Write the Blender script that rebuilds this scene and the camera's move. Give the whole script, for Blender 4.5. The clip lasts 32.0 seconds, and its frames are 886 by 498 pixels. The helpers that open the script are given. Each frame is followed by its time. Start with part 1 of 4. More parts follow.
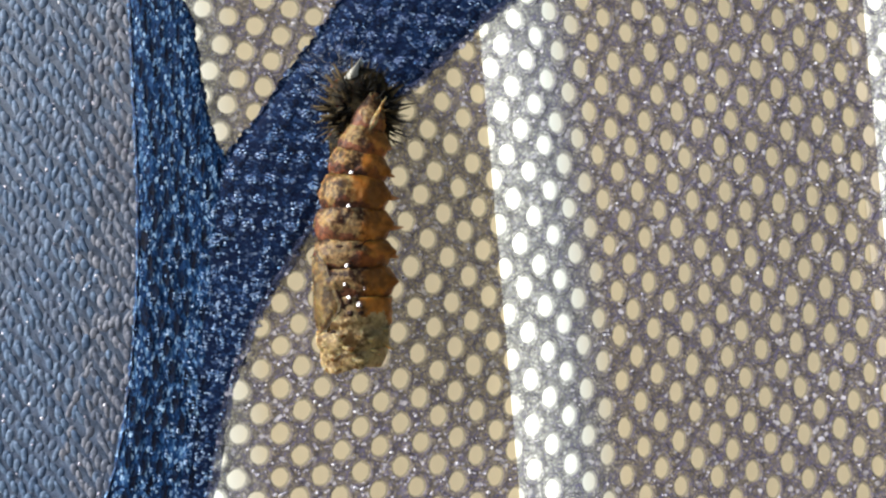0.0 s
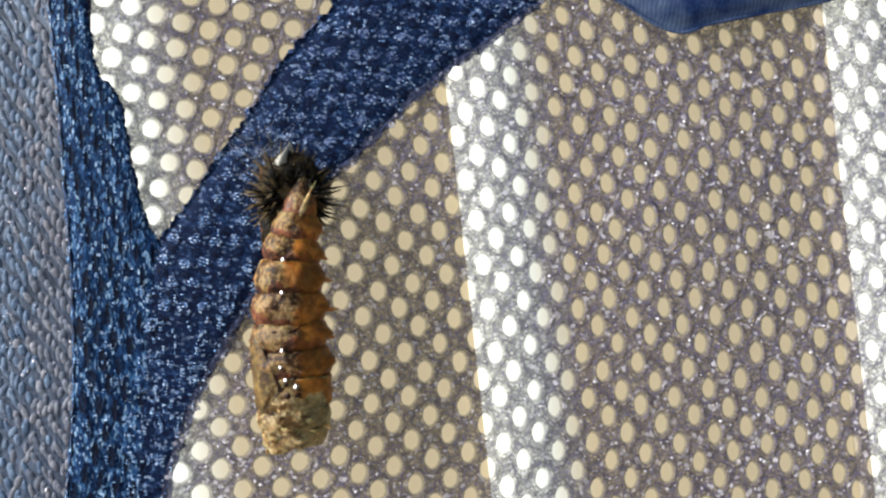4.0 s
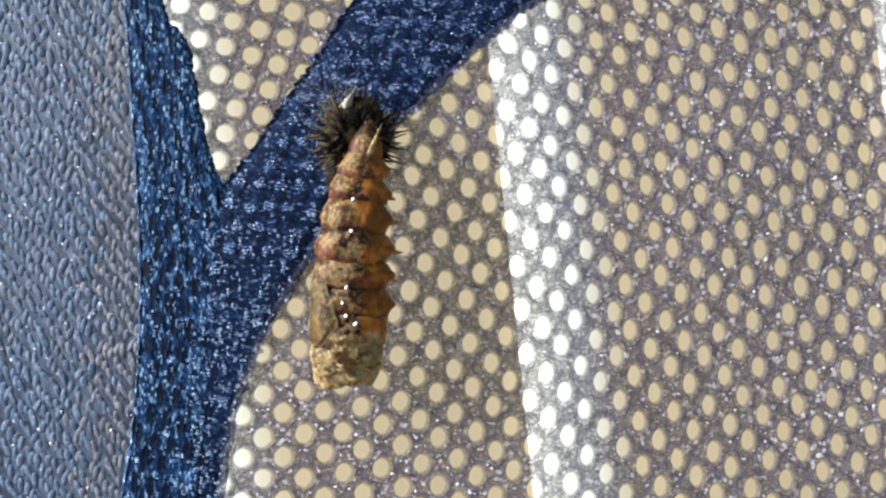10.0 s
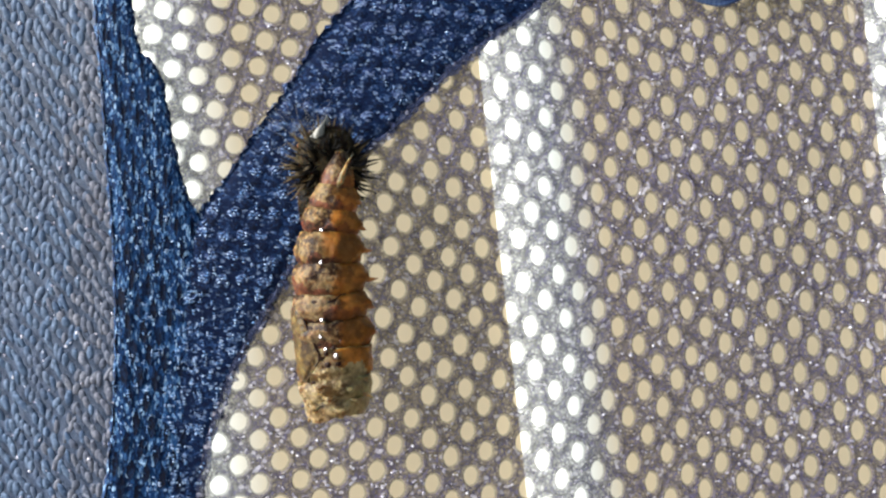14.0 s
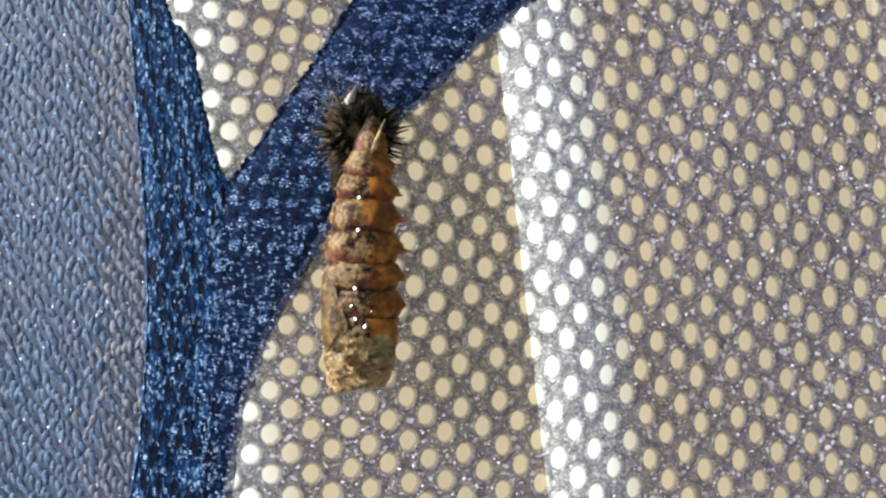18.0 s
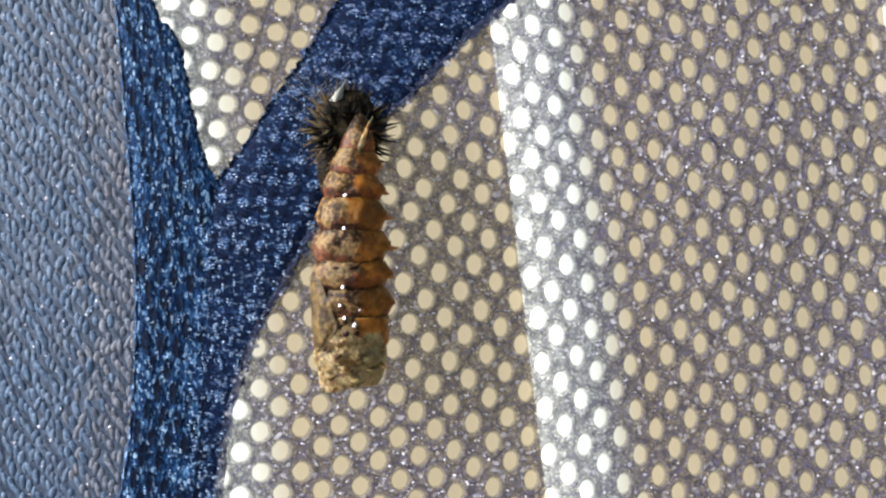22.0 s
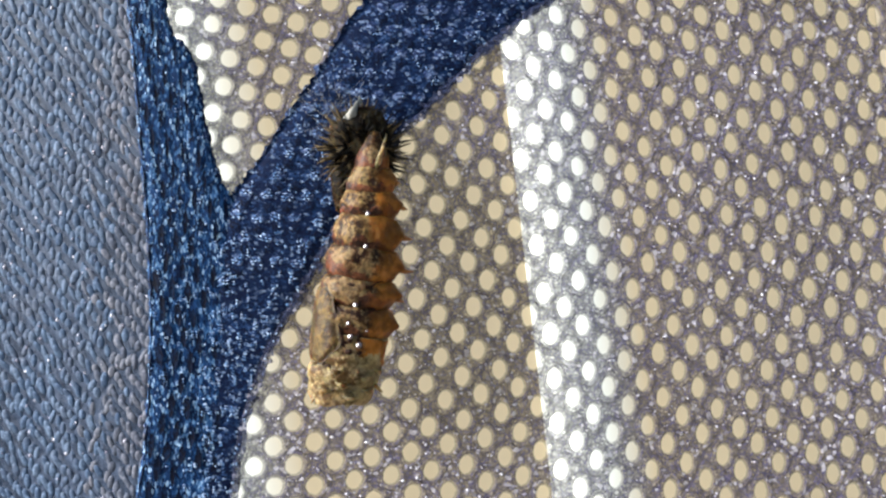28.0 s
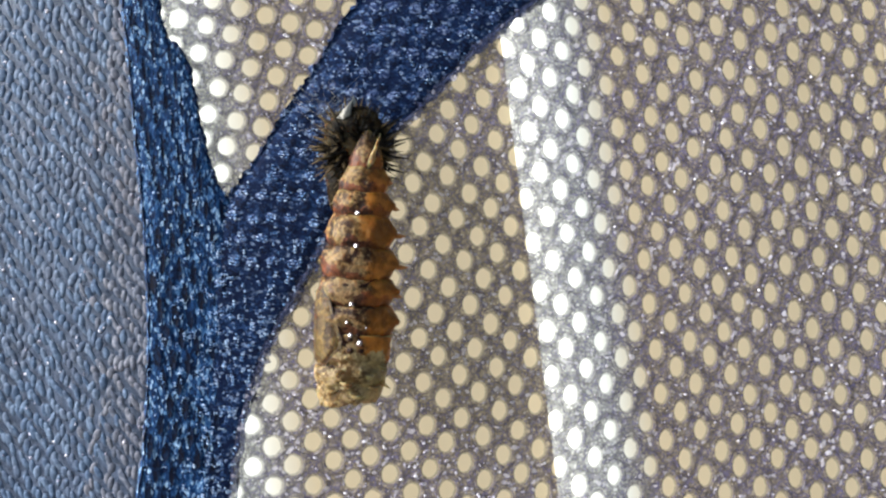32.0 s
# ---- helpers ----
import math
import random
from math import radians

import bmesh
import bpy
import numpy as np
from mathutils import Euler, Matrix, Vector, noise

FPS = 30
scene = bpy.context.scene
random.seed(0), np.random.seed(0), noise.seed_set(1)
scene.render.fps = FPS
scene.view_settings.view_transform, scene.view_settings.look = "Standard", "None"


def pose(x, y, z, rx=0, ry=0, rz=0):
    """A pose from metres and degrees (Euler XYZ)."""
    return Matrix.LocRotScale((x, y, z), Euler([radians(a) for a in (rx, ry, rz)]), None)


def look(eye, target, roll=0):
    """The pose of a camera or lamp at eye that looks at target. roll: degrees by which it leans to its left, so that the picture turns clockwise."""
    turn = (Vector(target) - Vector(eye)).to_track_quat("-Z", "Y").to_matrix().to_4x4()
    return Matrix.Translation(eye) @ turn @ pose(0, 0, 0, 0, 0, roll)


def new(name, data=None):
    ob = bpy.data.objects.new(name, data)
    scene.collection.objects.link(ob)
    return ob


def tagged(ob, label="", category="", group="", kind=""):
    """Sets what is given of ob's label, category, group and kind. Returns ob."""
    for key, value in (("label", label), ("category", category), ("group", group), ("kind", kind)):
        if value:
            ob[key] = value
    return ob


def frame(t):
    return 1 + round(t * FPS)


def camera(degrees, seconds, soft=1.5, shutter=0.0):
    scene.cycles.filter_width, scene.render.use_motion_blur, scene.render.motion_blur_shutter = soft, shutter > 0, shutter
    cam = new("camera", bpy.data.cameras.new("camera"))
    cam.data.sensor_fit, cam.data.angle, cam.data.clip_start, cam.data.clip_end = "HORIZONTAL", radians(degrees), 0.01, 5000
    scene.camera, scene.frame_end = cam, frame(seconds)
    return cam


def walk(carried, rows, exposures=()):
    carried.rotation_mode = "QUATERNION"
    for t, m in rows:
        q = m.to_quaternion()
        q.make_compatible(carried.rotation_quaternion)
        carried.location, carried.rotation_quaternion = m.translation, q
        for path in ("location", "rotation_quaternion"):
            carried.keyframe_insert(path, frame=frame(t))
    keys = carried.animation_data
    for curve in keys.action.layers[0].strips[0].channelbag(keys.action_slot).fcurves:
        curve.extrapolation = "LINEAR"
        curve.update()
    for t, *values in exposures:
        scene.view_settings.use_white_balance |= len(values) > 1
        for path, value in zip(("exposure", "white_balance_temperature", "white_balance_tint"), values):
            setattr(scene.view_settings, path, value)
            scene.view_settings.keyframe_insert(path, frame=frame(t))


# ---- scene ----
# ---------------------------------------------------------------- camera
# The plan is drawn on the net's plane in steps of 0.053 mm: u to the right, v down.
STEP = 0.053e-3
NEAR = 0.0891086          # eye to net, metres
EYE = 1.2                 # height of the plan's middle
MID_U, MID_V = 784.0, 441.0
cam = camera(50.0, 32.0, soft=2.4)
ROWS = [  # seconds; right, ahead, up in mm; yaw, pitch, roll in degrees
    (0, -2.89, 1.40, -4.39, -2.19, 0.94, -1.76),
    (0.5, -3.75, 1.61, -6.52, -0.28, 0.59, -1.65),
    (1, -3.14, 1.39, -8.67, 0.23, 0.35, -1.74),
    (1.5, -2.90, 0.34, -4.21, -1.34, 0.83, -1.91),
    (2, -1.75, -0.80, 3.12, -4.05, 0.25, -1.40),
    (2.5, -0.61, -1.36, 5.51, -3.69, -0.14, -0.82),
    (3, 1.18, -0.09, 6.29, -2.86, -0.45, -0.45),
    (3.5, 1.50, 0.19, 5.61, -3.30, -0.25, -0.25),
    (5.5, 1.14, 0.24, 1.51, -2.42, 0.19, -0.50),
    (6, 0.70, 0.18, 2.51, -2.51, 0.16, -0.30),
    (6.5, 0.54, 0.01, 2.68, -2.34, 0.14, -0.49),
    (7, 0.35, -0.01, 2.55, -2.99, 0.17, -0.57),
    (7.5, -0.16, 0.26, 0.22, -2.22, 0.37, -0.71),
    (8, -1.24, 0.17, -0.17, -1.19, 0.59, -0.95),
    (8.5, -1.49, 0.27, -1.40, -0.98, 0.72, -1.02),
    (9, -0.97, 0.30, -1.10, -1.24, 0.36, -0.87),
    (9.5, -0.69, 0.53, -1.72, -1.14, 0.18, -0.85),
    (10, -1.18, 0.28, -1.21, -1.17, 0.32, -0.89),
    (10.5, -0.43, 0.16, 0.01, -1.24, 0.25, -0.70),
    (11, -0.26, 0.13, 0.66, -1.76, 0.37, -0.67),
    (11.5, -0.72, 0.29, -0.15, -1.23, 0.16, -0.57),
    (12, -0.26, -0.09, 0.77, -1.24, 0.21, -0.55),
    (12.5, -1.24, -0.01, 0.45, -1.04, 0.32, -0.69),
    (13, -0.38, -0.13, 1.05, -1.19, 0.38, -0.43),
    (13.5, 0.03, -0.00, 1.10, -0.97, 0.12, -0.41),
    (14, 1.36, -0.21, 1.61, -1.12, 0.12, -0.34),
    (14.5, -0.37, -0.06, 0.86, -1.26, 0.30, -0.54),
    (16.5, 0.72, 0.18, -0.07, -1.49, 0.27, -0.29),
    (17, 0.00, 0.20, -0.56, -0.86, 0.18, -0.34),
    (17.5, -1.06, 0.19, -0.76, -0.58, 0.16, -0.35),
    (18, -0.22, 0.22, -1.49, -0.27, 0.19, -0.29),
    (18.5, 0.33, 0.30, -1.14, -0.35, -0.08, -0.27),
    (19, -0.66, 0.44, -2.27, -0.21, 0.02, -0.16),
    (19.5, -0.54, 0.35, -2.28, -0.21, 0.21, -0.25),
    (20, -0.29, 0.60, -3.11, 0.00, -0.12, -0.25),
    (20.5, 1.00, 0.59, -2.75, -0.32, -0.15, -0.17),
    (21, -0.08, 0.47, -2.74, -0.31, 0.02, -0.20),
    (21.5, 1.00, 0.41, -1.81, -0.34, -0.13, -0.07),
    (22, 0.73, 0.30, -1.47, -0.32, 0.00, 0.03),
    (22.5, 1.75, 0.57, -1.64, -0.40, -0.30, 0.13),
    (23, 0.74, 0.40, -1.35, -0.31, -0.33, 0.04),
    (23.5, 0.51, 0.29, -0.50, -0.41, -0.47, 0.07),
    (24, 0.37, -0.05, 0.87, -0.40, -0.26, 0.06),
    (24.5, -0.73, 0.14, -0.03, -0.46, -0.06, -0.26),
    (25, -0.47, 0.30, -0.91, -0.69, -0.17, -0.55),
    (25.5, -0.27, 0.12, -0.07, -0.73, -0.18, -0.56),
    (27.5, -0.38, -0.11, 0.09, -0.13, -0.20, -0.20),
    (28, -0.13, 0.01, 0.68, -0.09, -0.43, -0.03),
    (28.5, -0.66, -0.10, 0.68, -0.01, -0.30, -0.09),
    (29, -0.87, 0.22, -0.77, 0.00, -0.43, -0.10),
    (29.5, -0.73, -0.14, 0.21, 0.25, -0.37, -0.05),
    (30, -0.19, 0.05, 0.06, -0.04, -0.46, 0.08),
    (30.5, 0.59, 0.07, -0.07, -0.11, -0.28, -0.02),
    (31, 0.40, 0.25, -0.64, -0.04, -0.47, 0.09),
    (31.5, 1.09, -0.08, 1.02, -0.07, -0.64, 0.42),
    (32, 0.89, -0.05, 0.74, 0.32, -0.55, 0.58),
]
EXPOSURES = [(0.0, 0.03, 6300, 8), (1.0, 0.22, 6200, 8), (2.0, 0.17, 6300, 8), (2.5, 0.14, 6350, 8), (3.0, 0.05, 6350, 8),
             (6.0, 0.08, 6300, 8), (9.0, 0.15, 6250, 8), (13.0, 0.13, 6150, 9), (32.0, 0.14, 6150, 9)]
walk(cam, [(t, pose(x / 1000, y / 1000 - NEAR, EYE + z / 1000, 90 + pitch, roll, yaw))
           for t, x, y, z, yaw, pitch, roll in ROWS], EXPOSURES)

# ---------------------------------------------------------------- light
SUN_FROM = Vector((-0.90, -0.19, 0.42)).normalized()
world = bpy.data.worlds.new("sky")
scene.world = world
world.use_nodes = True
wn = world.node_tree.nodes
sky = wn.new("ShaderNodeTexSky")
sky.sky_type, sky.sun_disc = "NISHITA", False
sky.sun_elevation = math.asin(SUN_FROM.z)
sky.sun_rotation = math.atan2(SUN_FROM.x, SUN_FROM.y)
wn["Background"].inputs["Strength"].default_value = 0.13
world.node_tree.links.new(sky.outputs[0], wn["Background"].inputs["Color"])
sun = new("sun", bpy.data.lights.new("sun", "SUN"))
sun.data.energy, sun.data.angle, sun.data.color = 10.5, radians(40), (1.0, 0.98, 0.95)
sun.matrix_world = look(SUN_FROM * 3 + Vector((0, 0, EYE)), (0, 0, EYE))


# ---------------------------------------------------------------- materials
def material(name, color, rough=0.7, metal=0.0, spec=0.5):
    m = bpy.data.materials.new(name)
    m.use_nodes = True
    b = m.node_tree.nodes["Principled BSDF"]
    b.inputs["Base Color"].default_value = (*color, 1)
    b.inputs["Roughness"].default_value = rough
    b.inputs["Metallic"].default_value = metal
    b.inputs["Specular IOR Level"].default_value = spec
    return m, m.node_tree.nodes, m.node_tree.links, b


def coords(nodes, links, scale=(1, 1, 1)):
    tc = nodes.new("ShaderNodeTexCoord")
    mp = nodes.new("ShaderNodeMapping")
    mp.inputs["Scale"].default_value = scale
    links.new(tc.outputs["Object"], mp.inputs["Vector"])
    return mp.outputs["Vector"]


def noise_tex(nodes, links, vec, scale, detail=3.0, rough=0.55):
    n = nodes.new("ShaderNodeTexNoise")
    n.inputs["Scale"].default_value, n.inputs["Detail"].default_value, n.inputs["Roughness"].default_value = scale, detail, rough
    links.new(vec, n.inputs["Vector"])
    return n.outputs["Fac"]


def ramp(nodes, links, fac, stops, interp="LINEAR"):
    r = nodes.new("ShaderNodeValToRGB")
    r.color_ramp.interpolation = interp
    while len(r.color_ramp.elements) < len(stops):
        r.color_ramp.elements.new(0.5)
    for e, (p, c) in zip(r.color_ramp.elements, stops):
        e.position, e.color = p, (*c, 1)
    links.new(fac, r.inputs["Fac"])
    return r.outputs["Color"]


def mixc(nodes, links, fac, a, b):
    m = nodes.new("ShaderNodeMix")
    m.data_type = "RGBA"
    for sock, v in ((m.inputs["Factor"], fac), (m.inputs["A"], a), (m.inputs["B"], b)):
        if isinstance(v, (int, float)):
            sock.default_value = v
        elif isinstance(v, tuple):
            sock.default_value = (*v, 1)
        else:
            links.new(v, sock)
    return m.outputs["Result"]


def bump(nodes, links, b, height, strength, dist):
    n = nodes.new("ShaderNodeBump")
    n.inputs["Strength"].default_value, n.inputs["Distance"].default_value = strength, dist
    links.new(height, n.inputs["Height"])
    links.new(n.outputs["Normal"], b.inputs["Normal"])


def voronoi(nodes, links, vec, scale, feature="DISTANCE_TO_EDGE"):
    n = nodes.new("ShaderNodeTexVoronoi")
    n.feature = feature
    n.inputs["Scale"].default_value = scale
    links.new(vec, n.inputs["Vector"])
    return n


def threads(name, dark, light, clear_part):
    """Sheer knitted cloth: a fuzz of fine threads that lets part of the light through."""
    m, nodes, links, b = material(name, dark, 0.42, spec=0.15)
    vec = coords(nodes, links)
    grain = noise_tex(nodes, links, vec, 4300, 3, 0.7)
    wear = noise_tex(nodes, links, vec, 260, 3)
    col = mixc(nodes, links, ramp(nodes, links, grain, [(0.40, (0, 0, 0)), (0.64, (1, 1, 1))]), dark, light)
    col = mixc(nodes, links, ramp(nodes, links, wear, [(0.35, (0, 0, 0)), (0.75, (0.35, 0.35, 0.35))]), col, light)
    links.new(col, b.inputs["Base Color"])
    bump(nodes, links, b, grain, 0.9, 0.00012)
    if clear_part:
        weave = noise_tex(nodes, links, vec, 5200, 2, 0.6)
        gap = ramp(nodes, links, weave, [(0.33, (clear_part - 0.12,) * 3), (0.67, (clear_part + 0.12,) * 3)])
        clear = nodes.new("ShaderNodeBsdfTransparent")
        mix = nodes.new("ShaderNodeMixShader")
        links.new(gap, mix.inputs["Fac"])
        links.new(b.outputs[0], mix.inputs[1])
        links.new(clear.outputs[0], mix.inputs[2])
        links.new(mix.outputs[0], nodes["Material Output"].inputs["Surface"])
    return m


def loop_yarn(name, stops):
    """Short loops of yarn, each of its own tone."""
    m, nodes, links, b = material(name, stops[0][1], 0.55, spec=0.15)
    geo = nodes.new("ShaderNodeNewGeometry")
    vec = coords(nodes, links)
    big = noise_tex(nodes, links, vec, 210, 3)
    fine = noise_tex(nodes, links, vec, 2000, 3, 0.65)
    col = ramp(nodes, links, geo.outputs["Random Per Island"], stops)
    col = mixc(nodes, links, ramp(nodes, links, big, [(0.48, (0, 0, 0)), (0.66, (0.4, 0.4, 0.4))]), col, (0.125, 0.112, 0.122))
    col = mixc(nodes, links, ramp(nodes, links, fine, [(0.36, (0.75, 0.75, 0.75)), (0.54, (0, 0, 0))]), col, tuple(c * 0.6 for c in stops[0][1]))
    col = mixc(nodes, links, ramp(nodes, links, fine, [(0.54, (0, 0, 0)), (0.72, (0.7, 0.7, 0.7))]), col, tuple(c * 1.6 for c in stops[-1][1]))
    links.new(col, b.inputs["Base Color"])
    return m


def net_yarn(name, dark, light, open_part, line, soft_to, bright=0.0):
    """Fine tangled threads with see-through gaps between them."""
    m, nodes, links, b = material(name, dark, 0.5, spec=0.2)
    vec = coords(nodes, links)
    warp = nodes.new("ShaderNodeTexNoise")
    warp.inputs["Scale"].default_value = 1700
    links.new(vec, warp.inputs["Vector"])
    bent = nodes.new("ShaderNodeVectorMath")
    bent.operation = "MULTIPLY_ADD"
    bent.inputs[1].default_value = (0.0007, 0.0007, 0.0007)
    links.new(warp.outputs["Color"], bent.inputs[0])
    links.new(vec, bent.inputs[2])
    wide = voronoi(nodes, links, bent.outputs[0], 1300)
    fine = voronoi(nodes, links, bent.outputs[0], 2500)
    low = nodes.new("ShaderNodeMath")
    low.operation = "MINIMUM"
    links.new(wide.outputs["Distance"], low.inputs[0])
    links.new(fine.outputs["Distance"], low.inputs[1])
    patch = noise_tex(nodes, links, vec, 900, 2, 0.6)
    gap = ramp(nodes, links, low.outputs[0], [(line, (open_part * 0.30,) * 3), (soft_to, (open_part,) * 3)])
    clump = ramp(nodes, links, patch, [(0.36, (0.55,) * 3), (0.58, (1.0,) * 3)])
    times = nodes.new("ShaderNodeMath")
    times.operation = "MULTIPLY"
    links.new(gap, times.inputs[0])
    links.new(clump, times.inputs[1])
    grain = noise_tex(nodes, links, vec, 3000, 3, 0.7)
    col = mixc(nodes, links, ramp(nodes, links, grain, [(0.42, (0, 0, 0)), (0.66, (1, 1, 1))]), dark, light)
    if bright:
        # scattered pale cells put small glints into the thread colour
        cell = voronoi(nodes, links, vec, 2700, "F1")
        sep = nodes.new("ShaderNodeSeparateColor")
        links.new(cell.outputs["Color"], sep.inputs[0])
        col = mixc(nodes, links, ramp(nodes, links, sep.outputs[1], [(1 - bright, (0, 0, 0)), (1.0, (0.9, 0.9, 0.9))]), col, (0.62, 0.59, 0.66))
    links.new(col, b.inputs["Base Color"])
    bump(nodes, links, b, low.outputs[0], 0.6, 0.0001)
    clear = nodes.new("ShaderNodeBsdfTransparent")
    mix = nodes.new("ShaderNodeMixShader")
    links.new(times.outputs[0], mix.inputs["Fac"])
    links.new(b.outputs[0], mix.inputs[1])
    links.new(clear.outputs[0], mix.inputs[2])
    links.new(mix.outputs[0], nodes["Material Output"].inputs["Surface"])
    return m


def speckled(name, stops, scale, stretch, blotch=None, relief=0.6):
    """Opaque knit seen close: each cell's tone paints in how a stitch catches light."""
    m, nodes, links, b = material(name, stops[0][1], 0.6, spec=0.12)
    vec = coords(nodes, links, stretch)
    cell = voronoi(nodes, links, vec, scale, "F1")
    sep = nodes.new("ShaderNodeSeparateColor")
    links.new(cell.outputs["Color"], sep.inputs[0])
    fine = noise_tex(nodes, links, vec, scale * 1.7, 2, 0.6)
    add = nodes.new("ShaderNodeMath")
    add.operation = "MULTIPLY_ADD"
    add.inputs[1].default_value = 0.55
    links.new(sep.outputs[0], add.inputs[0])
    sub = nodes.new("ShaderNodeMath")
    sub.operation = "MULTIPLY"
    sub.inputs[1].default_value = 0.45
    links.new(fine, sub.inputs[0])
    links.new(sub.outputs[0], add.inputs[2])
    col = ramp(nodes, links, add.outputs[0], stops)
    if blotch:
        big = noise_tex(nodes, links, coords(nodes, links), 330, 3, 0.6)
        col = mixc(nodes, links, ramp(nodes, links, big, [(0.40, (0.7, 0.7, 0.7)), (0.60, (0, 0, 0))]), col, blotch)
    links.new(col, b.inputs["Base Color"])
    bump(nodes, links, b, cell.outputs["Distance"], relief * 0.5, 0.00012)
    return m


NET = net_yarn("net_cloth", (0.021, 0.018, 0.050), (0.118, 0.106, 0.225), 0.67, 0.0, 0.24, 0.13)
NET_RIM = net_yarn("net_rim_thread", (0.021, 0.017, 0.038), (0.108, 0.092, 0.160), 0.60, 0.0, 0.26, 0.05)
NET_DENSE = net_yarn("net_junction_cloth", (0.016, 0.014, 0.042), (0.094, 0.084, 0.185), 0.54, 0.0, 0.26, 0.14)
NET_LINE = net_yarn("net_thick_thread", (0.012, 0.008, 0.020), (0.070, 0.056, 0.104), 0.33, 0.0, 0.30, 0.08)
NET_FUZZ_SHADE = threads("net_fuzz_shade", (0.020, 0.016, 0.022), (0.10, 0.085, 0.09), 0.52)
SIDE_NET = loop_yarn("side_net_yarn", [(0.0, (0.056, 0.090, 0.156)), (0.5, (0.080, 0.121, 0.192)), (1.0, (0.120, 0.164, 0.238))])
SIDE_WARM = loop_yarn("side_net_faded_yarn", [(0.0, (0.080, 0.095, 0.135)), (0.5, (0.115, 0.126, 0.160)), (1.0, (0.160, 0.165, 0.195))])
SIDE_BACK = threads("side_net_backing", (0.034, 0.052, 0.092), (0.066, 0.090, 0.142), 0.0)
HEM_NET = speckled("hem_net_cloth", [(0.28, (0.0010, 0.0042, 0.022)), (0.50, (0.0032, 0.014, 0.056)), (0.64, (0.010, 0.035, 0.112)), (0.72, (0.058, 0.112, 0.250)), (0.81, (0.44, 0.56, 0.76))], 4100, (0.8, 1, 1.1), (0.002, 0.008, 0.036))
HEM_FRINGE = net_yarn("hem_fringe_cloth", (0.014, 0.018, 0.050), (0.090, 0.110, 0.210), 0.82, 0.0, 0.19, 0.12)
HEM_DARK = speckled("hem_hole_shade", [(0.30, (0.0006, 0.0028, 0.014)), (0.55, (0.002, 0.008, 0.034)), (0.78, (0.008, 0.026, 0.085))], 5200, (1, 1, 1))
EYELET_BASE = speckled("hem_eyelet_cloth", [(0.30, (0.004, 0.010, 0.040)), (0.48, (0.014, 0.030, 0.095)), (0.64, (0.055, 0.088, 0.20)), (0.80, (0.24, 0.30, 0.46))], 4700, (0.85, 1, 1.25))
GLINT = speckled("net_glint", [(0.28, (0.20, 0.18, 0.24)), (0.46, (0.42, 0.39, 0.47)), (0.64, (0.80, 0.77, 0.82))], 2600, (1, 1, 1))
STITCH = speckled("stitch_thread", [(0.28, (0.060, 0.14, 0.30)), (0.46, (0.14, 0.27, 0.52)), (0.68, (0.52, 0.66, 0.86))], 5200, (1, 1, 1))
SEAM_CLOTH = speckled("seam_cloth", [(0.30, (0.0010, 0.008, 0.034)), (0.50, (0.004, 0.030, 0.108)), (0.63, (0.020, 0.076, 0.200)), (0.71, (0.09, 0.20, 0.38)), (0.83, (0.56, 0.76, 0.95))], 5000, (1.25, 1, 0.5))
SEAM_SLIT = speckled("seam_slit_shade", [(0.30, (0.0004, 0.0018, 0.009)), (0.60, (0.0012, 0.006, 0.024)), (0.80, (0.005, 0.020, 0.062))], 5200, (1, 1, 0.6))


SLAT_LEAN = 0.117


def slat_paint(name, sunlit_to, cream_from):
    """Cream slat; sunlight on its rounded edge is painted in as white that ends softly."""
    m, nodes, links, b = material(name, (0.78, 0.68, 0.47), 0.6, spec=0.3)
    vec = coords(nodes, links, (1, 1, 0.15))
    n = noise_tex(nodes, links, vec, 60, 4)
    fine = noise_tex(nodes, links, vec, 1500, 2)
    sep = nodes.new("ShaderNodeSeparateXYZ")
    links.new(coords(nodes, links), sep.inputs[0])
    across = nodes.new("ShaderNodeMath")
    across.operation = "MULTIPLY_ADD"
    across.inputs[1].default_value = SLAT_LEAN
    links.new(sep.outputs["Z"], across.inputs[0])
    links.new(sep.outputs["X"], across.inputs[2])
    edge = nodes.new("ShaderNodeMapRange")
    edge.inputs["From Min"].default_value, edge.inputs["From Max"].default_value = sunlit_to, cream_from
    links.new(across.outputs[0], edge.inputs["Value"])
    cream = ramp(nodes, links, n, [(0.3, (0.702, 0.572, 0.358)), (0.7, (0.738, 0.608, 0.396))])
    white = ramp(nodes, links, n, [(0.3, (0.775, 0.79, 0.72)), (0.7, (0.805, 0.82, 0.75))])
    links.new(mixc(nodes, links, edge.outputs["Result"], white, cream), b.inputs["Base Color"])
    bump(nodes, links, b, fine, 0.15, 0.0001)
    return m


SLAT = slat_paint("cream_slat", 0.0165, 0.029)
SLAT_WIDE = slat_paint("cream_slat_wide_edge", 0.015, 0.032)


